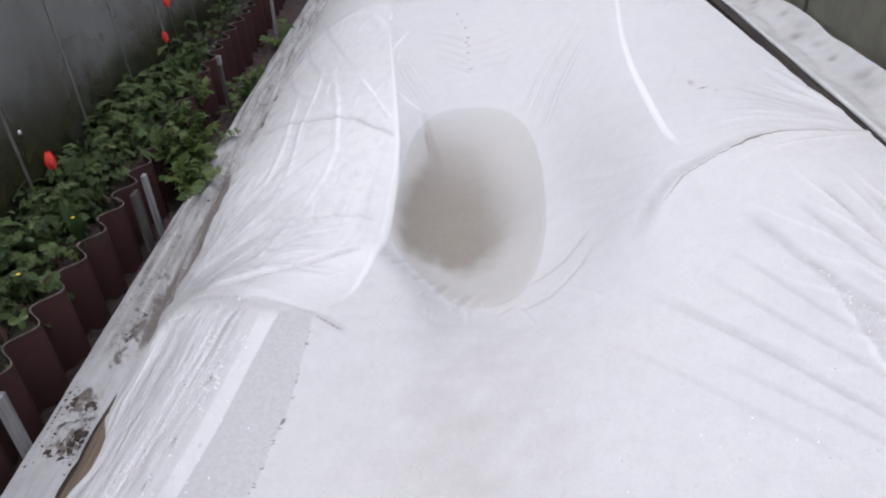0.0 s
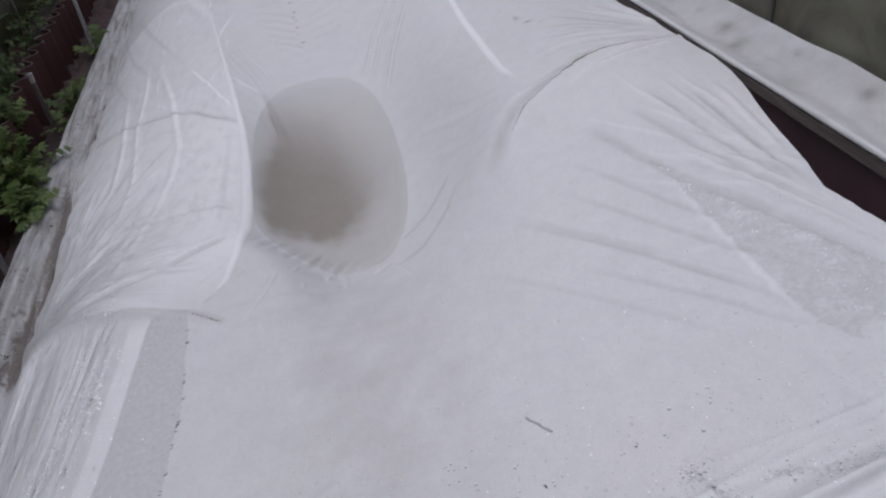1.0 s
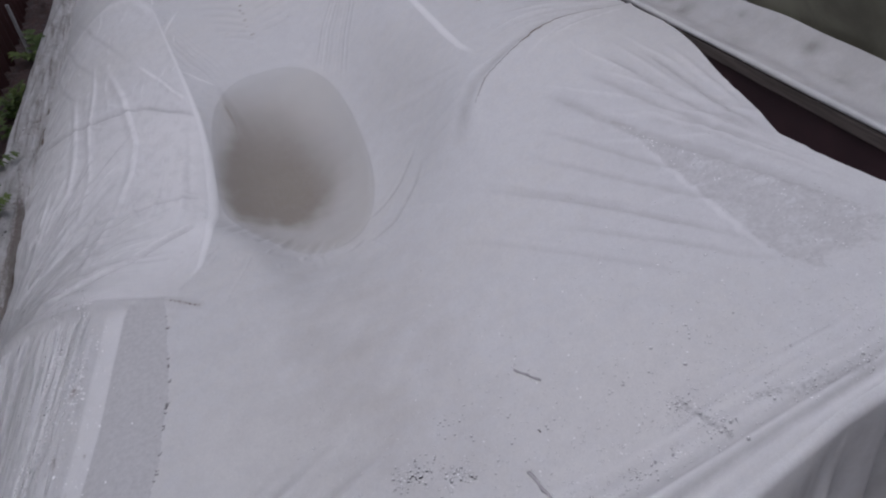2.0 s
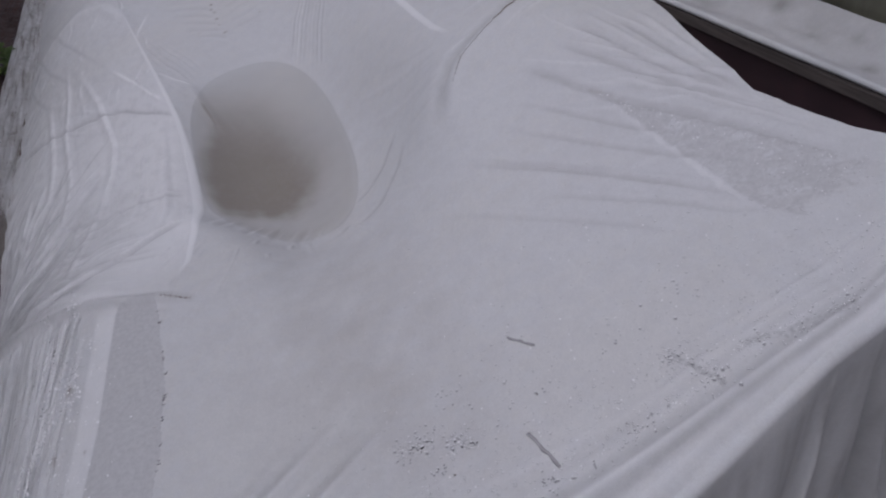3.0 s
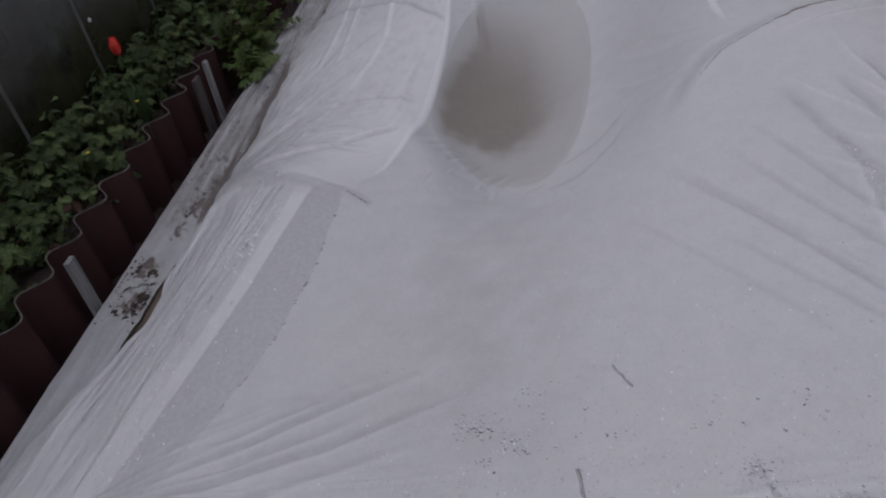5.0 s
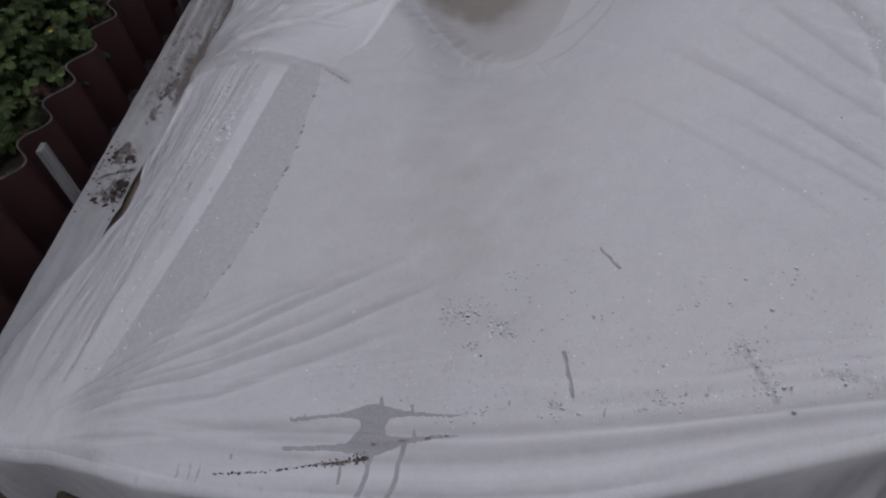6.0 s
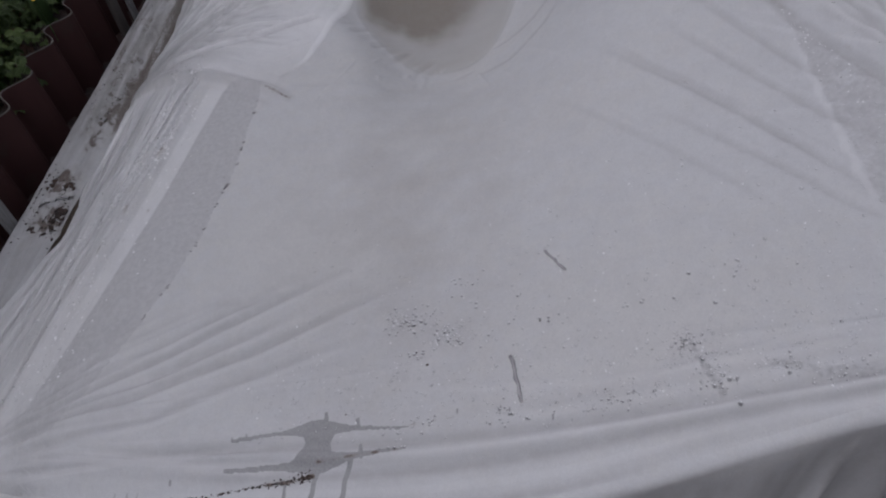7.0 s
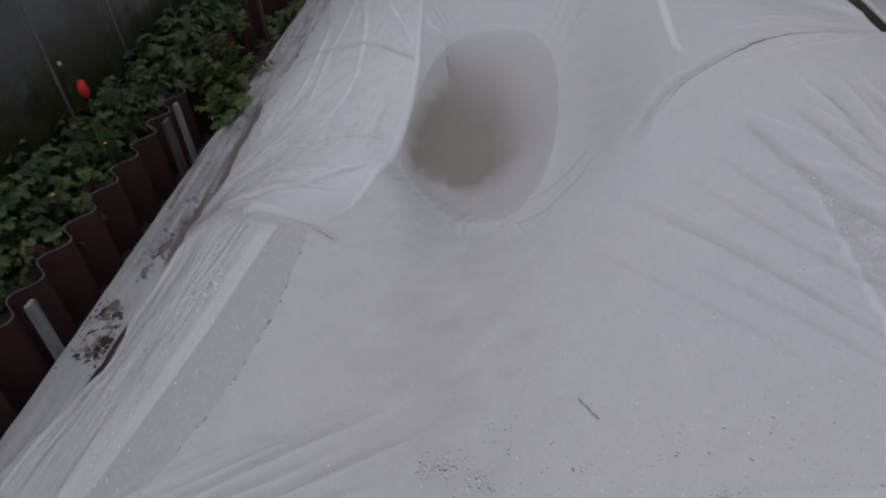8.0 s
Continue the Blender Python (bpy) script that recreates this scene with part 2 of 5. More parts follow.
JOINT = plain_material("dark_joint_profile", (0.030, 0.030, 0.026), (0.055, 0.055, 0.047), 0.5, 8)
STUD = plain_material("pale_grey_profile", (0.10, 0.10, 0.085), (0.165, 0.168, 0.145), 0.4, 8)
BOLT = plain_material("white_cap", (0.7, 0.7, 0.68), (0.8, 0.8, 0.78), 0.35)
BERRY_LEAF = leaf_material("strawberry_leaf", (0.019, 0.035, 0.012), (0.172, 0.232, 0.084), 0.42)
WEED_LEAF = leaf_material("weed_leaf", (0.034, 0.066, 0.015), (0.150, 0.198, 0.062), 0.45)
DRY_LEAF = leaf_material("dry_leaf", (0.050, 0.026, 0.018), (0.190, 0.110, 0.080), 0.6)
TULIP_LEAF = leaf_material("tulip_leaf", (0.036, 0.068, 0.022), (0.10, 0.150, 0.060), 0.45)
STALK = leaf_material("green_stalk", (0.050, 0.110, 0.030), (0.100, 0.170, 0.060))
RED_PETAL = plain_material("red_petal", (0.62, 0.025, 0.018), (0.85, 0.07, 0.045), 0.4)
YELLOW_PETAL = plain_material("yellow_petal", (0.75, 0.52, 0.03), (0.85, 0.65, 0.06), 0.5)
TWIG = plain_material("wet_grey_twig", (0.26, 0.25, 0.255), (0.36, 0.35, 0.355), 0.7)
# plain white for dots that stand in for glints on wet places
GLINT = plain_material("white_glint", (0.85, 0.85, 0.85), (0.92, 0.92, 0.92), 0.5)
CLOD = plain_material("dark_earth_clod", (0.022, 0.015, 0.013), (0.075, 0.053, 0.043), 0.9)
CRUMB = plain_material("earth_crumb", (0.12, 0.105, 0.09), (0.26, 0.24, 0.22), 0.8)


# ---- builders ----
def part(name, data, material, parent=None, label=""):
    """One mesh object, from a bmesh or a mesh, under a thing or a part."""
    if isinstance(data, bmesh.types.BMesh):
        mesh = bpy.data.meshes.new(name)
        data.to_mesh(mesh)
        data.free()
    else:
        mesh = data
    if material and not mesh.materials:
        mesh.materials.append(material)
    ob = new(name, mesh)
    ob.parent = parent
    return tagged(ob, label)


def empty(name, place=(0, 0, 0)):
    ob = new(name)
    ob.location = place
    ob.empty_display_size = 0.05
    return ob


def smooth(bm):
    for f in bm.faces:
        f.smooth = True
    return bm


def box(x0, x1, y0, y1, z0, z1, bevel=0.003):
    bm = bmesh.new()
    bmesh.ops.create_cube(bm, size=1)
    bmesh.ops.transform(bm, verts=bm.verts, matrix=Matrix.Translation(((x0 + x1) / 2, (y0 + y1) / 2, (z0 + z1) / 2)) @ Matrix.Diagonal((x1 - x0, y1 - y0, z1 - z0, 1)))
    if bevel:
        bmesh.ops.bevel(bm, geom=bm.edges[:], offset=bevel, segments=2, affect="EDGES", profile=0.6)
    return bm


def tube(points, radii, sides=6):
    """A bent, tapered round bar through the points."""
    bm = bmesh.new()
    rings = []
    for i, p in enumerate(points):
        a, b = Vector(points[max(i - 1, 0)]), Vector(points[min(i + 1, len(points) - 1)])
        turn = (b - a).to_track_quat("Z", "X")
        rings.append([bm.verts.new(Vector(p) + turn @ Vector((radii[i] * math.cos(k * math.tau / sides), radii[i] * math.sin(k * math.tau / sides), 0))) for k in range(sides)])
    for a, b in zip(rings, rings[1:]):
        for k in range(sides):
            bm.faces.new((a[k], a[(k + 1) % sides], b[(k + 1) % sides], b[k]))
    bm.faces.new(rings[0][::-1])
    bm.faces.new(rings[-1])
    return smooth(bm)


def sheet_mesh(name, p, attributes=None, thick=0.0):
    """A mesh from a grid of places p[i, j] = (x, y, z)."""
    rows, cols = p.shape[:2]
    idx = np.arange(rows * cols).reshape(rows, cols)
    quads = np.stack([idx[:-1, :-1], idx[:-1, 1:], idx[1:, 1:], idx[1:, :-1]], -1).reshape(-1, 4)
    mesh = bpy.data.meshes.new(name)
    mesh.from_pydata(p.reshape(-1, 3).tolist(), [], quads.tolist())
    mesh.polygons.foreach_set("use_smooth", np.ones(len(quads), bool))
    for key, value in (attributes or {}).items():
        mesh.attributes.new(key, "FLOAT", "POINT").data.foreach_set("value", np.ascontiguousarray(value, np.float32).ravel())
    mesh.update()
    return mesh


def ease(a, b, v):
    t = np.clip((v - a) / (b - a), 0, 1)
    return t * t * (3 - 2 * t)


def mixed(a, b, w):
    return a + (b - a) * w


def wobble(x, y, scale, seed, octaves=2):
    """A cheap smooth unevenness from sums of waves, about -1 to 1."""
    rng = np.random.default_rng(seed)
    total, weight = 0, 0
    for o in range(octaves):
        for _ in range(5):
            a, ph = rng.uniform(0, math.tau, 2)
            k = math.tau / scale * 2**o * rng.uniform(0.6, 1.4)
            total = total + np.sin(k * (x * math.cos(a) + y * math.sin(a)) + ph) * 0.5**o
        weight += 5 * 0.5**o
    return total / weight * 2.2


def near_curve(x, y, pts):
    """Distance to a polyline, the share of the way along it, and the side on which a place lies."""
    best = np.full(np.shape(x), 9.0)
    along, side = np.zeros(np.shape(x)), np.zeros(np.shape(x))
    legs = [math.dist(a, b) for a, b in zip(pts, pts[1:])]
    done, whole = 0.0, sum(legs)
    for (ax, ay), (bx, by), leg in zip(pts, pts[1:], legs):
        ux, uy = (bx - ax) / leg, (by - ay) / leg
        s = np.clip((x - ax) * ux + (y - ay) * uy, 0, leg)
        d = np.hypot(x - ax - ux * s, y - ay - uy * s)
        closer = d < best
        best = np.where(closer, d, best)
        along = np.where(closer, (done + s) / whole, along)
        side = np.where(closer, np.sign((x - ax) * uy - (y - ay) * ux), side)
        done += leg
    return best, along, side


def bent(a, b, bow, steps=10):
    """A bowed line from a to b; bow: its sideways reach as a share of its length."""
    nx, ny = -(b[1] - a[1]), b[0] - a[0]
    return [(a[0] + (b[0] - a[0]) * t + nx * bow * 4 * t * (1 - t), a[1] + (b[1] - a[1]) * t + ny * bow * 4 * t * (1 - t)) for t in np.linspace(0, 1, steps)]


# ---- the draped fleece: its form ----
WATER_Z = 0.478


def pool_radius(x, y):
    cx = 0.005 + 0.03 * (y - 1.88) + 0.030 * ease(1.60, 1.26, y)
    half = np.where(x < cx, 0.209 - 0.070 * ease(1.60, 1.26, y), 0.207 - 0.030 * ease(1.60, 1.26, y))
    dx, dy = (x - cx) / half, (y - 1.85) / np.where(y < 1.85, 0.565, 0.565)
    k = np.where(y < 1.85, 2.5, np.where(x < cx, 3.0, 2.5))
    return (np.abs(dx) ** k + np.abs(dy) ** k) ** (1 / k)


def crest_line(x):
    """Where the second hoop lifts the fleece: its y for each x."""
    return 1.17 + 0.33 * ease(0.2, 0.8, -x) + 0.26 * ease(0.1, 0.5, x)


def lift(y):
    """How much higher the fleece lies along its right side."""
    return np.interp(y, (0.3, 0.65, 1.0, 1.42, 1.8, 2.6, 3.5, 7.0), (0.145, 0.135, 0.175, 0.25, 0.215, 0.19, 0.19, 0.17))


def tip(y):
    """The slope of its outermost strip."""
    return np.interp(y, (0.3, 0.6, 0.9, 1.2, 1.42, 1.8, 3.0, 7.0), (0.25, 0.25, 0.22, 0.05, -0.10, -0.05, 0.0, 0.0))


def foot_x(y):
    return np.interp(y, (0.3, 0.5, 0.57, 0.67, 0.78, 0.87, 0.95, 1.02, 1.1, 1.19, 1.231, 1.3, 1.5, 1.7, 2.4, 7.0), (-0.885, -0.872, -0.862, -0.824, -0.795, -0.777, -0.779, -0.794, -0.822, -0.856, -0.870, -0.866, -0.835, -0.850, -0.858, -0.86)) + 0.005 * np.sin(7 * y)



def right_x(y):
    near = np.interp(y, (0.2, 0.55, 0.69, 0.83, 0.99, 1.23, 1.32, 1.43, 1.70, 1.90, 2.15, 2.60, 3.5, 9), (0.87, 0.845, 0.808, 0.779, 0.806, 0.848, 0.854, 0.846, 0.850, 0.850, 0.844, 0.835, 0.828, 0.828))
    return near


FOLDS = []


def crease(pts, width, height, double=0.0, fade=(0.15, 0.3)):
    """A crease along a line of the plan; its white stands for doubled cloth and a lit ridge."""
    FOLDS.append((pts, width, height, double, fade))


def fold(a, b, bow, width, height, double=0.0, fade=(0.15, 0.3)):
    crease(bent(a, b, bow), width, height, double, fade)


def pleats(first, last, count, width, height, seed, double=0.2):
    """Fine pleats side by side, from the line first to the line last of the plan."""
    rng = random.Random(seed)
    for k in range(count):
        u = (k + rng.uniform(0.1, 0.9)) / count
        line = [(mixed(p[0], q[0], u), mixed(p[1], q[1], u)) for p, q in zip(first, last)]
        cut = rng.uniform(0.0, 0.25)
        line[0] = (mixed(line[0][0], line[1][0], cut), mixed(line[0][1], line[1][1], cut))
        crease(line, width * rng.uniform(0.7, 1.3), height * rng.uniform(0.5, 1.2) * (1 if k % 2 else -1), double * rng.random(), (0.2, 0.45))


def fan(origin, spread, count, reach, width, height, seed, start=0.03, double=0.0):
    """Creases that run out from one place under tension."""
    rng = random.Random(seed)
    for i in range(count):
        a = radians(mixed(spread[0], spread[1], (i + rng.uniform(0.2, 0.8)) / count))
        r = reach * rng.uniform(0.5, 1.0)
        o = (origin[0] + rng.uniform(-0.02, 0.02), origin[1] + rng.uniform(-0.03, 0.03))
        fold((o[0] + start * math.cos(a), o[1] + start * math.sin(a)), (o[0] + r * math.cos(a), o[1] + r * math.sin(a)), rng.uniform(-0.04, 0.04),
             width * rng.uniform(0.6, 1.4), height * rng.uniform(0.5, 1.2) * rng.choice((1, 1, -0.6)), double * rng.random())


SEAM_LEFT = [(-0.300, 1.215), (-0.256, 1.283), (-0.232, 1.40), (-0.221, 1.53), (-0.217, 1.72), (-0.215, 1.92), (-0.222, 2.13), (-0.27, 2.62), (-0.345, 3.35)]
SEAM_RIGHT = [(0.488, 1.50), (0.478, 1.62), (0.485, 1.80), (0.500, 2.15), (0.523, 2.43), (0.575, 2.84), (0.62, 3.3)]
CREST_LEFT = [(-0.80, 1.49), (-0.765, 1.466), (-0.595, 1.338), (-0.425, 1.228), (-0.318, 1.176), (-0.262, 1.14)]
CREST_RIGHT = [(0.36, 1.20), (0.378, 1.273), (0.414, 1.341), (0.457, 1.385), (0.53, 1.407), (0.664, 1.432), (0.87, 1.436)]
# the cloth lifts under the seams and over the second hoop
crease(SEAM_LEFT, 0.018, 0.0025, 0.0, (0.08, 0.1))
crease(SEAM_RIGHT, 0.016, 0.003, 0.0, (0.08, 0.1))
crease(CREST_LEFT, 0.011, 0.010, 0.2, (0.05, 0.1))
crease(CREST_RIGHT, 0.010, 0.0045, 0.0, (0.35, 0.02))
# a trough beside the crest, greyed for its soft shadow
crease([(q[0] - 0.020, q[1] + 0.022) for q in CREST_RIGHT], 0.016, -0.0045, 0.0, (0.25, 0.1))
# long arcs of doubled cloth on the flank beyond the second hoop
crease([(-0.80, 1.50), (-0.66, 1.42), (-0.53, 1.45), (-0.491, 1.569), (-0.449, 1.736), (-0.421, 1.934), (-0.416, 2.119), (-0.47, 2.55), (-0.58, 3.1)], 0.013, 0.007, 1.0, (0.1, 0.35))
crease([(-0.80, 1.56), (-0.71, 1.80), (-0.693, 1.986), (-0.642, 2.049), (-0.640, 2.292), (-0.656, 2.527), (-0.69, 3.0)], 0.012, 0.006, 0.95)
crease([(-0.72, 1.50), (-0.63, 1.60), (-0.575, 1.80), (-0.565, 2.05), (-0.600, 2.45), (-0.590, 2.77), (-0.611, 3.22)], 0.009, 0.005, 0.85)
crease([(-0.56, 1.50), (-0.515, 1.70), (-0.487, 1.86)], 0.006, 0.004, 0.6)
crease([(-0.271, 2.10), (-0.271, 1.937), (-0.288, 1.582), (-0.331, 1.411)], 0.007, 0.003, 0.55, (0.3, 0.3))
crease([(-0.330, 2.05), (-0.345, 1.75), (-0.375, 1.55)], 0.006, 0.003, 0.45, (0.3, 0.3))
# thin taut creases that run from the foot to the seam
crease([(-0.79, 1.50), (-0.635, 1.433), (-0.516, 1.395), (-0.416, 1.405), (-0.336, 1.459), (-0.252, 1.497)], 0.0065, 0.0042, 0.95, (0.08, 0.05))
crease([(-0.79, 1.49), (-0.63, 1.415), (-0.515, 1.378), (-0.412, 1.388), (-0.330, 1.444), (-0.250, 1.484)], 0.0065, -0.0042, 0.0, (0.1, 0.05))
crease([(-0.78, 1.62), (-0.578, 1.772), (-0.464, 1.684), (-0.346, 1.686), (-0.240, 1.655)], 0.0080, 0.0020, 0.6, (0.15, 0.08))
crease([(-0.60, 1.755), (-0.46, 1.664), (-0.345, 1.667), (-0.240, 1.640)], 0.0075, -0.0016, 0.0, (0.15, 0.08))
crease([(-0.84, 2.62), (-0.684, 2.545), (-0.51, 2.44), (-0.38, 2.356), (-0.215, 2.134)], 0.009, -0.0034, 0.0, (0.1, 0.08))
crease([(-0.84, 2.65), (-0.684, 2.58), (-0.50, 2.475), (-0.37, 2.39), (-0.212, 2.17)], 0.012, 0.0022, 0.15, (0.1, 0.08))
crease([(-0.431, 2.806), (-0.320, 2.501), (-0.246, 2.26)], 0.008, 0.005, 0.85, (0.25, 0.1))
crease([(-0.83, 4.2), (-0.62, 3.35), (-0.50, 2.999), (-0.39, 2.672)], 0.007, -0.0020, 0.0, (0.1, 0.35))
crease([(-0.86, 3.9), (-0.70, 3.20), (-0.645, 3.044), (-0.534, 2.74)], 0.007, -0.0020, 0.0, (0.1, 0.35))
crease([(-0.86, 3.5), (-0.78, 3.10), (-0.70, 2.85), (-0.60, 2.66)], 0.007, -0.0020, 0.0, (0.1, 0.4))
rng = random.Random(77)
for _ in range(40):
    x, y, a = rng.uniform(-0.80, -0.26), rng.uniform(1.5, 3.3), rng.gauss(0, 0.3)
    r = rng.uniform(0.08, 0.32)
    fold((x, y), (x - r * math.sin(a), y + r * math.cos(a)), rng.uniform(-0.1, 0.1), rng.uniform(0.004, 0.008), rng.uniform(0.0015, 0.0035), rng.uniform(0.42, 0.6), (0.45, 0.45))
for _ in range(12):
    x, y, a = rng.uniform(-0.80, -0.45), rng.uniform(1.5, 3.0), rng.gauss(-0.15, 0.35)
    r = rng.uniform(0.08, 0.25)
    fold((x, y), (x + r * math.cos(a), y + r * math.sin(a)), rng.uniform(-0.1, 0.1), rng.uniform(0.003, 0.005), rng.uniform(0.001, 0.002), rng.uniform(0.2, 0.45), (0.45, 0.45))
fan((-0.80, 1.50), (-22, 28), 18, 0.58, 0.0045, 0.0045, 3, 0.03, 1.2)
fan((-0.80, 1.50), (28, 80), 20, 0.62, 0.006, 0.005, 13, 0.05, 1.2)
fan((-0.78, 1.62), (45, 95), 16, 0.75, 0.007, 0.005, 43, 0.05, 1.0)
# puckers along the foot beyond the second hoop
for k in range(16):
    y = 1.62 + 0.115 * k + 0.03 * math.sin(5 * k)
    fold((-0.85, y), (-0.70 - 0.03 * math.sin(3 * k), y + 0.22 + 0.05 * math.sin(7 * k)), 0.06 * math.sin(2 * k), 0.008, -0.0055, 0.0, (0.05, 0.6))
# taut creases down the near flank
rng = random.Random(4)
for k in range(46):
    u = (k + rng.random()) / 46
    a = (-0.815 + 0.33 * u, float(np.interp(-0.815 + 0.33 * u, [q[0] for q in CREST_LEFT], [q[1] for q in CREST_LEFT])) - 0.012)
    b = (-0.845 + 0.235 * u, 0.46 + 0.10 * u)
    t0, t1 = rng.choice((0.0, 0.0, 0.0, 0.12, 0.3)), rng.uniform(0.45, 1.0)
    fold(tuple(mixed(a[i], b[i], t0) for i in (0, 1)), tuple(mixed(a[i], b[i], t1) for i in (0, 1)), rng.uniform(-0.02, 0.02), rng.uniform(0.0032, 0.0068), rng.choice((1, 1, 1, -0.8)) * rng.uniform(0.003, 0.0085), rng.uniform(0.25, 1.1), (0.08, 0.4))
fan((-0.79, 1.48), (-92, -62), 10, 0.32, 0.0045, 0.0040, 24, 0.02, 0.8)
crease([(-0.473, 1.20), (-0.493, 1.06), (-0.534, 0.923), (-0.66, 0.70)], 0.009, 0.004, 0.3)
# shallow folds towards the free corner, with shade painted grey into their troughs
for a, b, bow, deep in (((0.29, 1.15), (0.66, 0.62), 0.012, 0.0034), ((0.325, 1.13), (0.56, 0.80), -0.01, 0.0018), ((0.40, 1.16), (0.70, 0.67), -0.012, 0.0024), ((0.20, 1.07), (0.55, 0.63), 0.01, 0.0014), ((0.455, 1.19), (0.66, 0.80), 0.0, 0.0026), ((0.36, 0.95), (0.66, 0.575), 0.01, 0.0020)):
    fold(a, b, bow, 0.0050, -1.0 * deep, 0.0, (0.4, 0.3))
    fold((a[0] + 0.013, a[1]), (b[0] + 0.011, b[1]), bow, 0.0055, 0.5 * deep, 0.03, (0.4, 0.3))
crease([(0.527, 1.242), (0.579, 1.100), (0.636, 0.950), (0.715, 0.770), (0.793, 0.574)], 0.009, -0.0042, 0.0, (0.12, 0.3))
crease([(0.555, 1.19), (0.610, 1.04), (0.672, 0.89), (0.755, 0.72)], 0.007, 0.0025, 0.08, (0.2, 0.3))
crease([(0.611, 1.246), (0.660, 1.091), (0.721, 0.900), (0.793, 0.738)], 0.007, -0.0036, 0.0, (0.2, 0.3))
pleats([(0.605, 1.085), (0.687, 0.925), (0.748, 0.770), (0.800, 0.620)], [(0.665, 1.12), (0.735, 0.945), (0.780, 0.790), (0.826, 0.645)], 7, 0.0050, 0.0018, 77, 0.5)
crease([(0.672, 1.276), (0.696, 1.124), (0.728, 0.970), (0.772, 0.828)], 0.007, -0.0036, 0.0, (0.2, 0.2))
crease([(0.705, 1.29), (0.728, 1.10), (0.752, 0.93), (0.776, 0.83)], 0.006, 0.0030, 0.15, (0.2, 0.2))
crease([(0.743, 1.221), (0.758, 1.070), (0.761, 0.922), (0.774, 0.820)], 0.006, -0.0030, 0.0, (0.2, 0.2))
crease([(0.792, 1.211), (0.790, 1.065), (0.777, 0.923)], 0.006, 0.0030, 0.15, (0.2, 0.2))
fan((0.82, 0.83), (100, 142), 18, 0.55, 0.0045, 0.0022, 5, 0.06, 0.35)
fan((0.84, 0.74), (140, 185), 10, 0.50, 0.005, 0.0018, 15, 0.05, 0.2)
fan((0.87, 1.45), (150, 200), 14, 0.45, 0.005, 0.003, 6, 0.06, 0.4)
fan((0.87, 1.46), (95, 150), 8, 0.50, 0.009, 0.004, 8, 0.08, 0.2)
# the near left corner: straight folds that gather at the corner of the hoop
crease([(-0.40, 0.655), (-0.455, 0.535), (-0.56, 0.475), (-0.66, 0.450)], 0.008, -0.0024, 0.0, (0.3, 0.3))
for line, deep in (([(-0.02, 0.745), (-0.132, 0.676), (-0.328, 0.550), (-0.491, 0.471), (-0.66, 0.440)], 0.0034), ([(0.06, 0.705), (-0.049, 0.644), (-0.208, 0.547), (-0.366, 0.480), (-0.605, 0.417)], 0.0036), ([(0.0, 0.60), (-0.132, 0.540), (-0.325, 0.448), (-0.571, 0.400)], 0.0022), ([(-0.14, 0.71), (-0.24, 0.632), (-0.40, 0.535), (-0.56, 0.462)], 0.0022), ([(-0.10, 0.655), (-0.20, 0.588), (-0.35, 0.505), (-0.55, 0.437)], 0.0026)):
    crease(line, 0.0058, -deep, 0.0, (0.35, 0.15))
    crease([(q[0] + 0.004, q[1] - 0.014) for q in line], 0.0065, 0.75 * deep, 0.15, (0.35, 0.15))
crease([(-0.317, 0.644), (-0.227, 0.632), (-0.14, 0.66)], 0.009, -0.0015, 0.0, (0.4, 0.4))
fan((-0.64, 0.43), (2, 40), 14, 0.50, 0.005, 0.0024, 7, 0.05, 0.3)
crease([(-0.84, 0.385), (-0.62, 0.372), (-0.50, 0.350), (-0.42, 0.325)], 0.011, -0.014, 0.0, (0.05, 0.3))
# along the near edge
crease([(-0.55, 0.392), (-0.30, 0.398), (0.036, 0.407), (0.230, 0.410), (0.386, 0.408), (0.60, 0.414), (0.80, 0.44)], 0.006, -0.0032, 0.0, (0.25, 0.05))
crease([(-0.20, 0.388), (0.036, 0.391), (0.230, 0.396), (0.40, 0.400), (0.60, 0.405), (0.80, 0.43)], 0.006, 0.0026, 0.2, (0.2, 0.05))
crease([(-0.35, 0.362), (0.036, 0.373), (0.228, 0.381), (0.396, 0.390), (0.53, 0.395), (0.80, 0.42)], 0.006, -0.0030, 0.0, (0.25, 0.05))
crease([(-0.45, 0.340), (0.036, 0.352), (0.200, 0.358), (0.37, 0.371), (0.53, 0.384), (0.80, 0.405)], 0.007, 0.0020, 0.15, (0.2, 0.05))
crease([(-0.30, 0.325), (0.038, 0.331), (0.181, 0.338), (0.30, 0.350), (0.40, 0.365)], 0.006, -0.0030, 0.0, (0.3, 0.3))
fan((-0.64, 0.40), (-8, 10), 12, 0.9, 0.004, 0.0022, 27, 0.05, 0.4)
fan((0.86, 0.45), (176, 190), 12, 0.95, 0.006, 0.0016, 37, 0.05, 0.12)
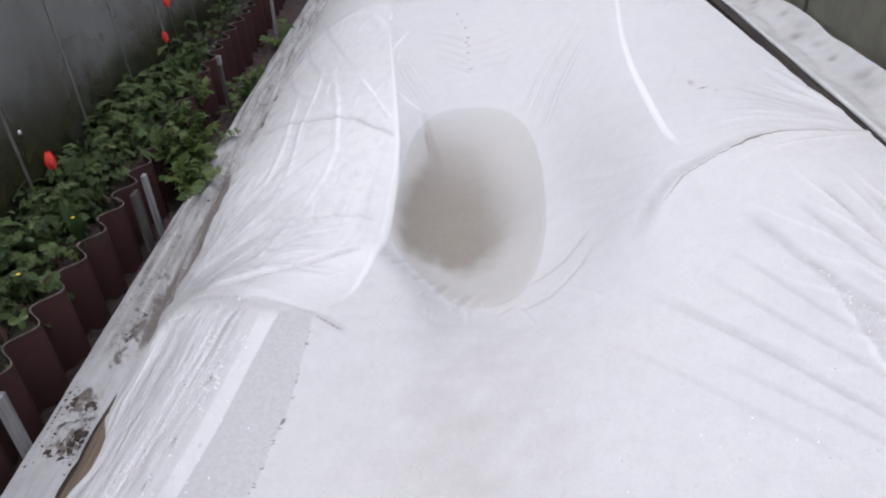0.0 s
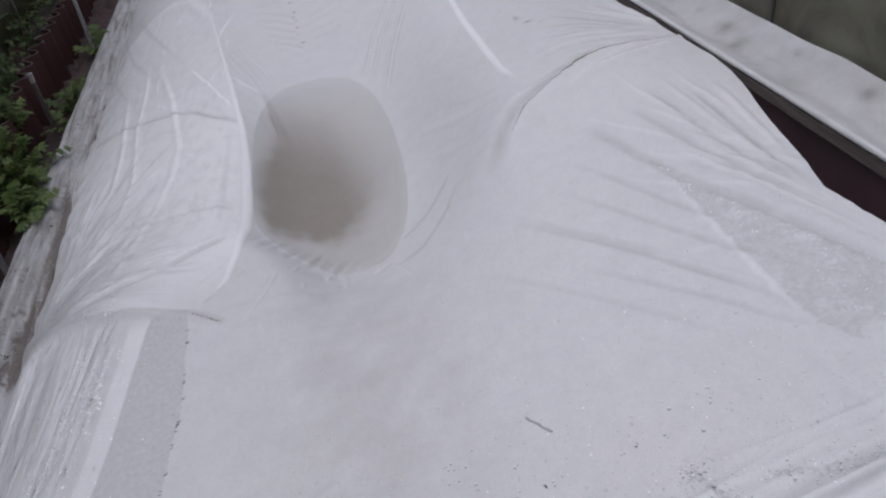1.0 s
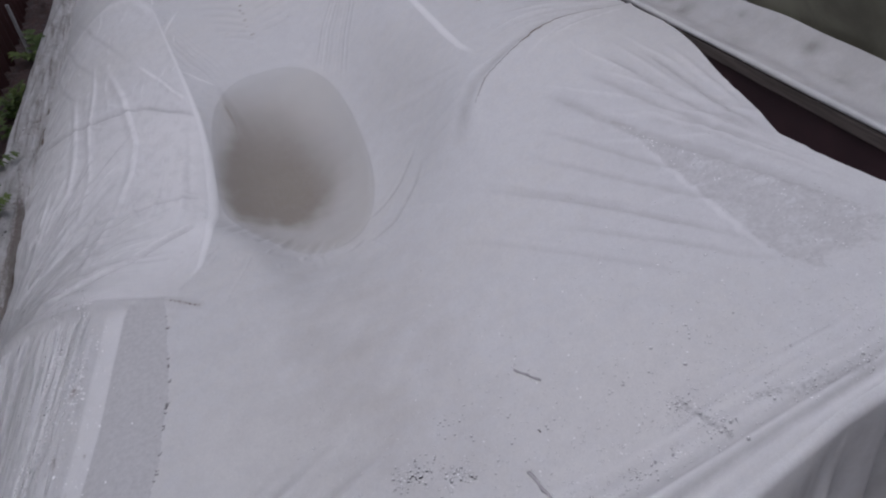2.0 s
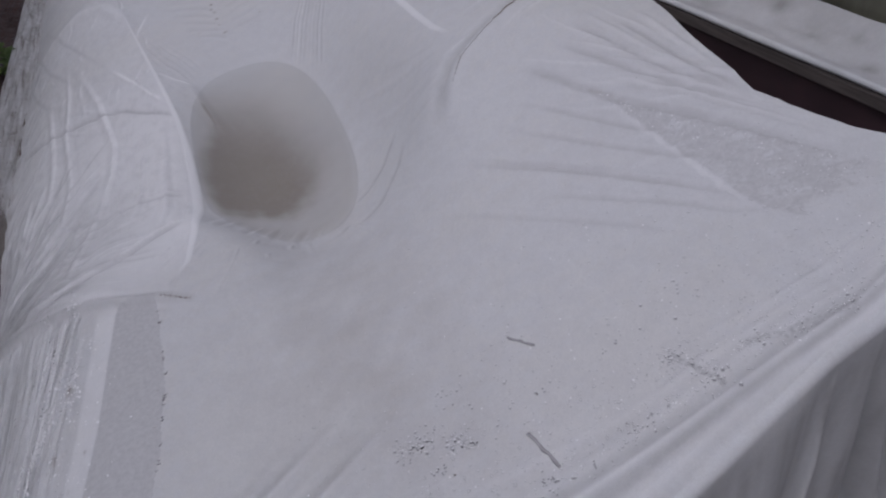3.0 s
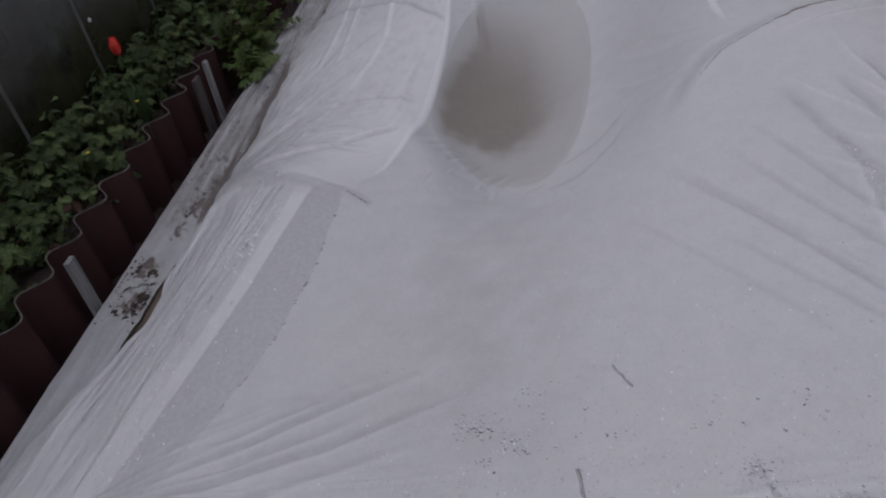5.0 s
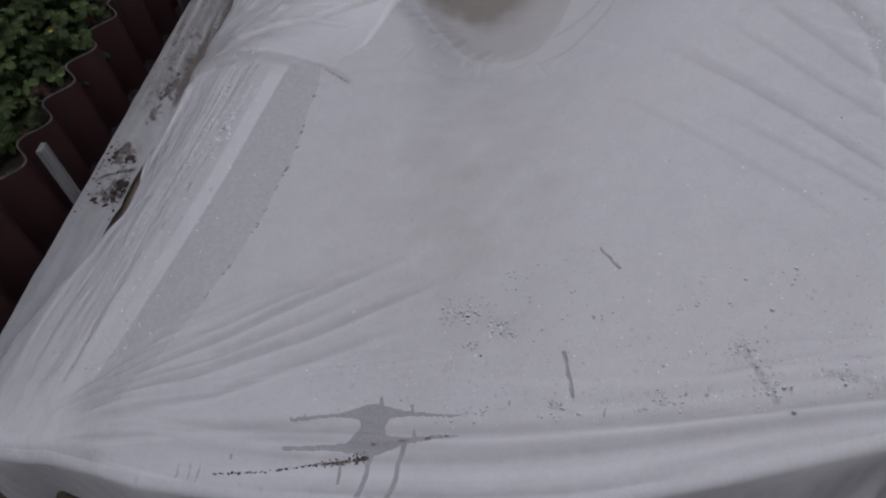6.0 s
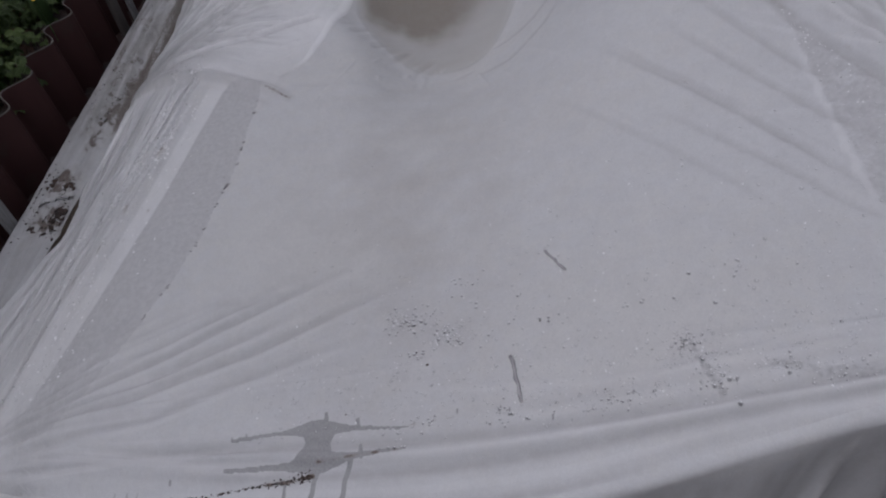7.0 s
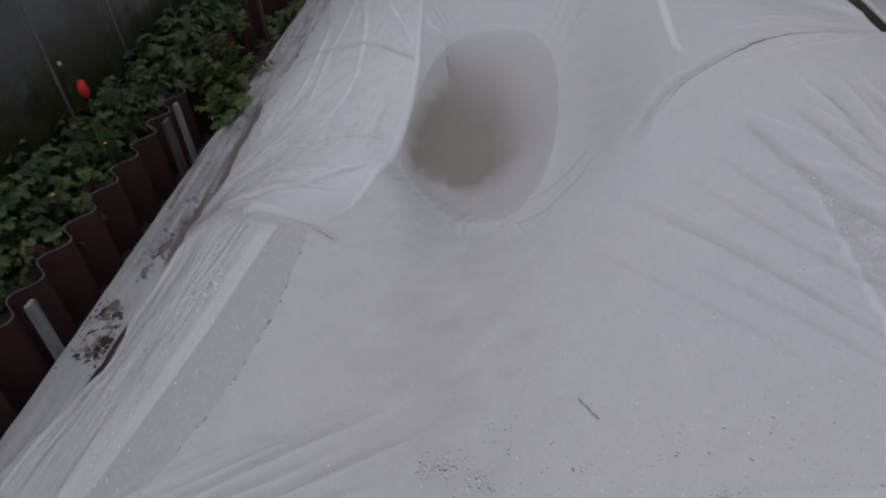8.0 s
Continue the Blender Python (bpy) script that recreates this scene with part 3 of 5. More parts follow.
# fine pleats above and below the water
pleats([(0.15, 2.258), (0.248, 2.504), (0.371, 2.699), (0.452, 2.846)], [(0.24, 2.09), (0.31, 2.288), (0.40, 2.48), (0.47, 2.62)], 16, 0.0052, 0.0015, 9)
pleats([(-0.085, 2.43), (-0.17, 2.72), (-0.285, 3.14)], [(-0.175, 2.294), (-0.245, 2.48), (-0.33, 2.84)], 12, 0.0052, 0.0013, 10)
crease([(-0.145, 2.362), (-0.202, 2.423), (-0.254, 2.544)], 0.006, 0.003, 0.6, (0.2, 0.2))
for k in range(11):
    y = 3.14 - 0.045 * k
    fold((-0.21 + 0.011 * k, y + 0.05), (0.005 + 0.002 * k, y - 0.10), 0.06, 0.0065, -0.0020 if k % 2 else 0.0018, 0.1, (0.4, 0.15))
    if k < 8:
        fold((0.20, y - 0.10 - 0.02 * (k % 3)), (0.045, y - 0.13), 0.06, 0.0065, -0.0018 if k % 2 else 0.0016, 0.1, (0.4, 0.15))
# the third hoop, over which the flank rounds off
crease([(-0.319, 3.071), (-0.353, 3.264), (-0.406, 3.392), (-0.525, 3.47), (-0.68, 3.47), (-0.84, 3.42)], 0.030, 0.014, 0.35, (0.2, 0.05))
fan((0.0, 1.62), (215, 320), 22, 0.58, 0.004, 0.0022, 10, 0.37, 0.2)
crease([(0.26, 1.78), (0.36, 1.62), (0.44, 1.50)], 0.008, 0.003, 0.06)
crease([(0.26, 1.62), (0.34, 1.48), (0.42, 1.40)], 0.008, 0.004, 0.06)
crease([(0.12, 1.36), (0.22, 1.40), (0.30, 1.47)], 0.006, -0.003)
crease([(-0.172, 2.42), (-0.140, 2.25), (-0.114, 2.12), (-0.104, 2.02)], 0.012, 0.0035, 0.0, (0.3, 0.4))
for k in range(9):
    x, y = -0.20 + 0.026 * k, 1.47 - 0.022 * k
    fold((x - 0.012, y - 0.035), (x + 0.030, y + 0.055 + 0.012 * (k % 3)), 0.05, 0.0050, (-0.0008, -0.0020, -0.0012, -0.0005)[k * k % 4], 0.0, (0.3, 0.4))
    fold((x + 0.002, y - 0.035), (x + 0.040, y + 0.050), 0.05, 0.0045, 0.0012, 0.15, (0.3, 0.4))
for a, b in (((0.44, 1.44), (0.27, 1.60)), ((0.45, 1.48), (0.29, 1.72)), ((0.42, 1.40), (0.25, 1.50)), ((0.455, 1.53), (0.33, 1.78)), ((0.40, 1.35), (0.27, 1.42))):
    fold(a, b, 0.04, 0.006, -0.0011, 0.0, (0.15, 0.5))
crease([(0.045, 1.245), (0.075, 1.262), (0.10, 1.285)], 0.004, -0.004, 0.0, (0.3, 0.3))
crease([(0.085, 1.250), (0.17, 1.268), (0.245, 1.325), (0.30, 1.41)], 0.006, -0.0030, 0.0, (0.2, 0.4))


def fleece_height(x, y):
    """Height of the covered bed over the plan."""
    crest = crest_line(x)
    base = 0.556 + lift(y) * ease(0.0, 0.72, x) + tip(y) * np.clip(x - 0.6, 0, 1)
    # rounded side that comes down to the foot on the left
    side = np.clip((x + 0.86) / 0.46, 0, 1)
    base = mixed(0.285 + 0.012 * np.sin(3 * y), base, 1 - (1 - side) ** 1.7)
    base = base + 0.085 * ease(-0.62, -0.85, x) * ease(1.02, 0.60, y)
    # its near part ends in a free edge that drops straight to the plank
    base = mixed(base, mixed(0.284, base, ease(0.0, 0.024, x - foot_x(y))), ease(1.24, 1.10, y))
    # the fleece sinks between the second hoop and the third
    u = np.clip((y - crest) / np.maximum(3.5 - crest, 0.1), 0, 1)
    u2 = np.clip((y - 3.5) / 1.9, 0, 1)
    hang = np.sin(math.pi * u) ** 0.8 + 0.7 * np.sin(math.pi * u2) ** 0.8
    base = base - hang * (0.075 * np.exp(-(((x + 0.5) / 0.28) ** 2)) + 0.05 * np.exp(-(((x - 0.02) / 0.32) ** 2)) + 0.035 * np.exp(-(((x - 0.58) / 0.18) ** 2)))
    # the lip over the first hoop
    base = base - 0.030 * ease(0.445, 0.345, y) ** 1.5
    # a slack place in the nearest bay
    base = base - 0.012 * np.exp(-(((x - 0.05) / 0.3) ** 2 + ((y - 0.78) / 0.25) ** 2))
    # the bag of rainwater
    rho = pool_radius(x, y)
    cx, cy = (x - 0.01), (y - 1.85)
    ang = np.arctan2(cy / 0.58, cx / 0.21)
    wide = 1.55 + 0.75 * np.clip(np.cos(ang), 0, 1) + 0.12 * np.clip(-np.sin(ang), 0, 1) + 0.2 * np.clip(np.sin(ang), 0, 1)
    bowl = np.where(rho < 1, WATER_Z - 0.075 * (1 - rho**2.2), WATER_Z + 0.10 * (rho - 1))
    base = mixed(bowl, base, ease(0.0, 1.0, (rho - 0.96) / (wide - 0.96)))
    return base + 0.0022 * wobble(x, y, 0.35, 1) + 0.0004 * wobble(x, y, 0.07, 2)


def folds_at(x, y):
    rise, double, moist = np.zeros(x.shape), np.zeros(x.shape), np.zeros(x.shape)
    for pts, width, height, dbl, (f0, f1) in FOLDS:
        xs, ys = [q[0] for q in pts], [q[1] for q in pts]
        m = (x > min(xs) - 0.06) & (x < max(xs) + 0.06) & (y > min(ys) - 0.06) & (y < max(ys) + 0.06)
        if not m.any():
            continue
        d, s, side = near_curve(x[m], y[m], pts)
        taper = ease(0, f0, s) * ease(1, 1 - f1, s)
        skew = np.where(side > 0, 0.75, 1.35)
        shape = np.exp(-((d / (width * skew)) ** 2)) - 0.3 * np.exp(-(((d - 2.2 * width) / width) ** 2))
        rise[m] += height * taper * shape
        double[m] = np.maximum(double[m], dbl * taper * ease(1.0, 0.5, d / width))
        # troughs are greyed by their depth, which paints their shade
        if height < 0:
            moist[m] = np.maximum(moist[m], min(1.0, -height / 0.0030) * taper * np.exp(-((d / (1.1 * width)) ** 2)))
    return rise, double, moist


def attr_zero(shape):
    return {key: np.zeros(shape) for key in ("wet", "damp", "dirt", "double", "silt", "crinkle", "grime", "moist", "drawn", "pulled")}


def edge_y(x):
    """The near edge of the sheet, over the first hoop."""
    return np.interp(x, (-0.86, -0.62, -0.50, -0.42, -0.26, 0.10, 0.18, 0.35, 0.53, 0.88), (0.412, 0.388, 0.358, 0.335, 0.323, 0.317, 0.330, 0.352, 0.379, 0.406))


def fleece_cover():
    """The sheet over the bed: the top, the rounded near edge and the hanging near end."""
    ys = np.r_[np.arange(0.30, 0.46, 0.0024), np.arange(0.46, 0.66, 0.0038), np.arange(0.66, 2.6, 0.0058), np.arange(2.6, 3.8, 0.011), np.arange(3.8, 6.6, 0.05)]
    arc = np.linspace(radians(86), 0, 8, endpoint=False)
    drops = np.linspace(0.5, 0.012, 40)
    share = np.r_[np.linspace(0, 0.25, 112, endpoint=False), np.linspace(0.25, 0.54, 240, endpoint=False), np.linspace(0.54, 1, 215)]
    cols = len(share)
    y = np.repeat(ys[:, None], cols, 1)
    x = foot_x(y) + (right_x(y) - foot_x(y)) * share
    y = np.where(y < 0.66, mixed(edge_y(x), 0.66, (y - 0.30) / 0.36), y)
    rise, double, moist = folds_at(x, y)
    ruffle = ease(0.10, 0.0, x - foot_x(y)) * 0.010 * wobble(y, 0 * y, 0.16, 5) + ease(0.05, 0.0, right_x(y) - x) * 0.0015 * wobble(y, 0 * y, 0.2, 6)
    z = fleece_height(x, y) + rise + ruffle
    top = np.stack([x, y, z], -1)
    v = y - 0.40
    # the edge rolls over and hangs to the ground
    r = 0.016
    x0, y0, z0 = x[0], y[0], z[0]
    rolled, hung = [], []
    for a in arc:
        yy = y0 - r * math.sin(a)
        rolled.append(np.stack([x0, yy, z0 - r * (1 - math.cos(a))], -1))
    for d in drops:
        h = d / 0.5
        zz = np.maximum((z0 - r) - d * ((z0 - r) - 0.012) / 0.5, 0.012)
        pleat = (0.002 + 0.028 * h) * wobble(x0 + 0.1 * h, 0 * x0, 0.22, 11) + 0.02 * h
        for at_x, lean, wide, deep in ((0.535, -0.035, 0.012, -0.016), (0.566, 0.0, 0.020, 0.012), (0.612, 0.06, 0.010, 0.024), (0.640, 0.07, 0.014, -0.018), (0.676, 0.04, 0.010, 0.018), (0.712, 0.05, 0.014, -0.012)):
            pleat = pleat + deep * ease(0.05, 0.35, h) * np.exp(-(((x0 - at_x - lean * h) / wide) ** 2))
        hung.append(np.stack([x0 * (1 + 0.03 * h), y0 - r + pleat, zz], -1))
    p = np.concatenate([np.array(hung), np.array(rolled), top])
    vv = np.concatenate([np.repeat((-0.13 - drops)[:, None], cols, 1), np.repeat((-0.10 - r * arc)[:, None], cols, 1), v])
    px = p[..., 0]
    py = p[..., 1]
    n0 = len(drops) + len(arc)
    on_top = np.repeat((np.arange(len(px)) >= n0)[:, None], cols, 1) * 1.0
    at = attr_zero(px.shape)
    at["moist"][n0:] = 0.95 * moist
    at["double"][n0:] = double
    seam_x = np.interp(py, [q[1] for q in SEAM_LEFT], [q[0] for q in SEAM_LEFT])
    crest_y = np.interp(px, [q[0] for q in CREST_LEFT], [q[1] for q in CREST_LEFT])
    second = ease(0.004, -0.004, px - seam_x) * ease(-0.004, 0.006, py - crest_y) * (0.15 + 0.85 * ease(1.20, 1.46, py - 0.7 * (px + 0.25))) * (0.30 + 0.70 * ease(3.0, 2.0, py))
    at["double"] = np.maximum(at["double"], 0.60 * second * on_top)
    # the near flank's brightness and highlights, put in as extra white
    at["double"] = np.maximum(at["double"], (0.60 * ease(-0.50, -0.60, px) * ease(0.004, -0.006, py - crest_y)) * on_top)
    # grey single-layer band with a torn edge, and the white stripe beside it
    inner = np.interp(py, (0.40, 0.50, 0.60, 0.90, 1.20), (-0.60, -0.545, -0.515, -0.445, -0.405))
    outer = np.interp(py, (0.40, 0.54, 0.675, 0.76, 0.95, 1.16), (-0.50, -0.42, -0.374, -0.352, -0.325, -0.325))
    bay = ease(0.40, 0.46, py) * ease(1.24, 1.17, py)
    tooth = 0.0022 * np.sin(py * 430) * np.sin(py * 97) + 0.0015 * np.sin(py * 61)
    band = ease(-0.006, 0.008, px - inner) * ease(0.005, -0.005, px - outer + tooth)
    stripe = ease(-0.046, -0.036, px - inner) * ease(0.004, -0.004, px - inner)
    slope = ease(-0.042, -0.054, px - inner) * ease(-0.30, -0.16, px - inner)
    at["damp"] = np.maximum(band, slope * (0.37 + 0.1 * wobble(px * 3, py, 0.12, 21))) * bay * on_top
    at["double"] = np.maximum(at["double"], 0.42 * stripe * bay * on_top)
    # damp wedge by the free corner
    upper = np.interp(py, (0.44, 0.60, 0.70, 0.84, 0.97, 1.06), (0.825, 0.785, 0.75, 0.692, 0.638, 0.600))
    lower = np.interp(py, (0.44, 0.55, 0.626, 0.768, 0.894, 1.06), (0.71, 0.652, 0.625, 0.614, 0.606, 0.597))
    wedge = ease(0.005, -0.012, px - upper) * ease(-0.005, 0.008, px - lower) * ease(0.46, 0.60, py) * on_top
    at["damp"] = np.maximum(at["damp"], wedge * (0.56 + 0.10 * wobble(px, py, 0.06, 22)))
    at["double"] = np.maximum(at["double"], 0.32 * ease(0.006, 0.002, np.abs(px - lower + 0.003 * wobble(px, py, 0.04, 23))) * ease(0.62, 0.70, py) * ease(1.0, 0.9, py) * on_top)
    # the soaked cross with its drips over the near edge
    thick = np.exp(-(((px + 0.090) / 0.032) ** 2))
    saw = 0.0009 * wobble(px * 3, vv, 0.03, 33)
    mid_a = np.interp(px, (-0.211, -0.127, -0.101, -0.044, 0.033), (0.010, 0.021, 0.026, 0.026, 0.025))
    arm_a = ease(1.25, 0.75, np.abs(vv - mid_a + saw) / (0.0012 + 0.0095 * thick + 0.0010 * ease(0.03, -0.03, px))) * ease(-0.22, -0.19, px) * ease(0.045, 0.02, px)
    mid_b = np.interp(px, (-0.216, -0.124, -0.088, -0.057, 0.019), (-0.024, -0.019, -0.014, -0.010, -0.001))
    arm_b = ease(1.25, 0.75, np.abs(vv - mid_b + saw) / (0.0018 + 0.0085 * thick + 0.0014 * ease(0.02, -0.03, px))) * ease(-0.225, -0.20, px) * ease(0.03, 0.01, px)
    stem = ease(1.2, 0.8, np.abs(px + 0.092 - 0.2 * vv + saw) / (0.016 + 0.5 * np.abs(vv - 0.008))) * ease(-0.022, -0.014, vv) * ease(0.030, 0.024, vv)
    wet = np.maximum(np.maximum(arm_a, arm_b), stem) * on_top
    # speckled soaked patches where drops have gathered
    d, s, _ = near_curve(px, py, [(0.377, 0.492), (0.39, 0.45), (0.402, 0.416)])
    patch = ease(0.014, 0.003, d)
    d, s, _ = near_curve(px, py, [(0.46, 0.44), (0.511, 0.42), (0.60, 0.408)])
    patch = np.maximum(patch, ease(0.018, 0.004, d) * 0.95)
    d, s, _ = near_curve(px, py, [(0.17, 0.425), (0.30, 0.43), (0.37, 0.424)])
    patch = np.maximum(patch, ease(0.010, 0.003, d) * 0.85)
    wet = np.maximum(wet, 0.47 * patch * on_top)
    for dx, w, top_y, low_y, slant in ((-0.361, 0.0026, 0.352, 0.316, -0.15), (-0.344, 0.0028, 0.354, 0.316, -0.18), (-0.329, 0.0026, 0.352, 0.318, -0.1), (-0.285, 0.0020, 0.366, 0.356, 0.0), (-0.13, 0.0024, 0.362, 0.330, 0.04), (-0.089, 0.0034, 0.376, 0.300, 0.22), (-0.047, 0.0034, 0.388, 0.300, 0.20), (-0.082, 0.0028, 0.447, 0.42, 0.0), (-0.040, 0.0028, 0.437, 0.424, 0.0), (-0.033, 0.0026, 0.405, 0.384, 0.0)):
        wet = np.maximum(wet, (0.49 if dx < -0.3 else 0.8) * ease(1.4, 0.7, np.abs(px - dx - slant * (py - top_y) - 0.0014 * np.sin(py * 150)) / w) * ease(low_y, low_y + 0.008, py) * ease(top_y + 0.006, top_y, py) * on_top)
    for dx, dy in ((-0.205, 0.412), (-0.186, 0.416), (0.036, 0.431), (0.062, 0.437), (0.091, 0.442), (0.149, 0.441), (0.160, 0.436), (0.191, 0.417), (0.211, 0.419), (0.236, 0.412), (0.307, 0.436), (0.331, 0.431), (0.262, 0.430), (0.13, 0.421), (-0.01, 0.424)):
        size = 0.75 + 0.35 * math.sin(91 * dx)
        wet = np.maximum(wet, 0.68 * ease(1.3, 0.7, np.abs(px - dx + 0.15 * (py - dy)) / (0.0019 * size)) * ease(0.0060, 0.0030, np.abs(py - dy) / size) * on_top)
    fringe = ease(0.35, 0.85, 0.5 + 0.5 * wobble(px * 5, 0 * px, 0.11, 31)) * ease(0.030, 0.005, py - edge_y(px)) * ease(-0.20, -0.15, vv) * ease(0.15, 0.05, px)
    at["wet"] = np.maximum(wet, 0.43 * fringe)
    # earth along the foot, smears, the dark lines of the seams
    d_foot = px - foot_x(py)
    dirt = 0.34 * ease(0.06, 0.0, d_foot) * ease(1.25, 1.5, py)
    for cx, cy, rx, ry, k in ((0.590, 2.01, 0.008, 0.018, 0.40), (0.602, 1.90, 0.009, 0.022, 0.42), (0.618, 1.842, 0.020, 0.009, 0.56), (0.642, 1.806, 0.016, 0.007, 0.50), (-0.034, 3.328, 0.006, 0.030, 0.5), (-0.016, 3.24, 0.006, 0.030, 0.5), (0.0, 3.152, 0.010, 0.016, 0.54), (0.010, 3.038, 0.013, 0.014, 0.58), (0.002, 2.99, 0.014, 0.013, 0.56), (0.009, 2.875, 0.010, 0.014, 0.54), (0.008, 2.80, 0.014, 0.013, 0.54), (0.018, 2.69, 0.014, 0.012, 0.54), (0.15, 3.03, 0.010, 0.012, 0.48), (0.16, 2.71, 0.012, 0.012, 0.46), (-0.07, 2.79, 0.015, 0.012, 0.42), (0.01, 2.95, 0.012, 0.02, 0.42), (-0.503, 1.03, 0.012, 0.020, 0.5), (-0.53, 0.89, 0.006, 0.018, 0.5), (-0.555, 0.80, 0.006, 0.02, 0.5), (-0.585, 0.74, 0.005, 0.016, 0.45), (-0.322, 1.10, 0.007, 0.0025, 0.6), (-0.326, 1.075, 0.006, 0.0025, 0.55), (-0.342, 0.92, 0.005, 0.0025, 0.5), (-0.352, 0.84, 0.005, 0.002, 0.5), (-0.47, 0.86, 0.006, 0.010, 0.45), (-0.50, 0.80, 0.005, 0.012, 0.42)):
        dirt = np.maximum(dirt, k * np.exp(-(((px - cx) / rx) ** 2 + ((py - cy) / ry) ** 2)))
    d, s, side = near_curve(px, py, CREST_RIGHT)
    dirt = np.maximum(dirt, ease(0.005, 0.001, d) * (0.44 + 0.40 * np.exp(-(((s - 0.60) / 0.10) ** 2))) * ease(0.05, 0.4, s))
    at["wet"] = np.maximum(at["wet"], ease(0.0055, 0.0015, d) * 0.62 * ease(0.0, 0.35, s) * on_top)
    d, s, _ = near_curve(px, py, [(0.585, 1.085), (0.610, 1.03), (0.645, 0.95), (0.70, 0.83)])
    dirt = np.maximum(dirt, ease(0.006, 0.0015, d) * (0.40 - 0.15 * s) * (0.7 + 0.5 * wobble(px, py, 0.05, 64)) * on_top)
    d, s, _ = near_curve(px, py, CREST_LEFT)
    dirt = np.maximum(dirt, ease(0.0075, 0.002, d) * 0.47 * ease(0.78, 0.94, s))
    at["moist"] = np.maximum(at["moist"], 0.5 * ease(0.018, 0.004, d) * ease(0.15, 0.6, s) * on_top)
    for line, wide, k in (([(-0.165, 0.359), (-0.123, 0.364), (-0.095, 0.371)], 0.005, 0.62), ([(-0.09, 0.386), (-0.03, 0.393), (0.022, 0.399)], 0.004, 0.46), ([(0.02, 0.427), (0.09, 0.434)], 0.003, 0.36)):
        d, s, _ = near_curve(px, py, line)
        dirt = np.maximum(dirt, k * ease(wide, 0.2 * wide, d) * (0.85 + 0.4 * wobble(px, py, 0.02, 66)) * on_top)
    at["dirt"] = dirt
    # silt and soaked cloth under the water, with the shade of the dent painted in
    rho = pool_radius(px, py)
    ragged = 0.03 * wobble(px, py, 0.13, 61) + 0.010 * wobble(px, py, 0.035, 62, 3)
    left_bank = np.interp(py, (1.45, 1.55, 1.65, 1.80, 1.92, 2.05, 2.13, 2.30), (-0.16, -0.176, -0.184, -0.183, -0.170, -0.140, -0.122, -0.147)) + 0.12 * ragged
    near_bank = np.interp(px, (-0.20, -0.175, -0.13, -0.09, -0.04, 0.01, 0.06, 0.12), (1.64, 1.55, 1.500, 1.500, 1.465, 1.465, 1.49, 1.57)) + 0.6 * ragged
    settled = ease(-0.034, 0.022, px - left_bank) * ease(0.0, 1.0, (py - near_bank + 0.03) / (0.11 + 0.9 * np.clip(px + 0.04, 0, 0.2))) * (0.08 + 0.92 * ease(0.19, 0.0, px + 0.05 * (py - 1.8))) * (0.14 + 0.86 * ease(2.48, 1.84, py + 0.6 * px)) * ease(2.42, 2.15, py)
    d, s, _ = near_curve(px, py, [(-0.150, 2.30), (-0.118, 2.13), (-0.125, 2.04), (-0.165, 1.93), (-0.175, 1.80), (-0.172, 1.62)])
    dent_shade = ease(0.085, 0.0, d) * ease(0.0, 0.25, s) * ease(1.0, 0.75, s) * ease(-0.012, 0.004, px - left_bank)
    at["silt"] = (0.19 * ease(1.02, 0.90, rho) * (1 - 0.50 * ease(-0.2, 1.0, px / 0.2 * 0.6 + (py - 1.85) / 0.57 * 0.8)) + 0.66 * np.maximum(settled, 0.75 * dent_shade) + 0.24 * np.exp(-(((px - 0.0) / 0.17) ** 2 + ((py - 0.88) / 0.42) ** 2)) * (0.75 + 0.35 * wobble(px, py, 0.12, 63))) * on_top
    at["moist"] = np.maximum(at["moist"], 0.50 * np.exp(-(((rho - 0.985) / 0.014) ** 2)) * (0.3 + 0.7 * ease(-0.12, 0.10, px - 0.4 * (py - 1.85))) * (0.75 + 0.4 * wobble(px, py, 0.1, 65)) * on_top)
    # a thin dark line painted for the shade in the dent's crease
    d, s, _ = near_curve(px, py, [(-0.150, 2.30), (-0.128, 2.16), (-0.108, 2.02)])
    at["silt"] = np.maximum(at["silt"], 0.75 * ease(0.012, 0.002, d) * ease(0.0, 0.3, s) * ease(1.0, 0.6, s) * on_top)
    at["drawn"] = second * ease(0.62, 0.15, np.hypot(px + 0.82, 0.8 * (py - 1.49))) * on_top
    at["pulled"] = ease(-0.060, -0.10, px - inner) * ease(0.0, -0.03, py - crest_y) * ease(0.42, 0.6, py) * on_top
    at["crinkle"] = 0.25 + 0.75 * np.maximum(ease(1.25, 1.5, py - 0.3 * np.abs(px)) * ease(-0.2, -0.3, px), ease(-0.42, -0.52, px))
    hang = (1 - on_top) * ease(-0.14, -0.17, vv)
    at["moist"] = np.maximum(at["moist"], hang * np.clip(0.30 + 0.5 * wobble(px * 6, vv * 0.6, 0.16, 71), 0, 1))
    # flap folds: pale ridge, darker side and troughs painted as light and shade
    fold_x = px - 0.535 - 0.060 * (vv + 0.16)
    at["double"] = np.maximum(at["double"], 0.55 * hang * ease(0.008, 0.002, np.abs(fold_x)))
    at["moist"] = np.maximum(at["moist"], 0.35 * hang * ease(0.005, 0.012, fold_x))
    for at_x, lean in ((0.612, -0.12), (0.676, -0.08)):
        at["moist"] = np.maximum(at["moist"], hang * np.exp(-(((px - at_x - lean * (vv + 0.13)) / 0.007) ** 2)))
    # greyer beyond the third hoop, then a few grey patches
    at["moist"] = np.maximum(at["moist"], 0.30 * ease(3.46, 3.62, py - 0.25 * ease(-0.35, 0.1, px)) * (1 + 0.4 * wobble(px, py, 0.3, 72)))
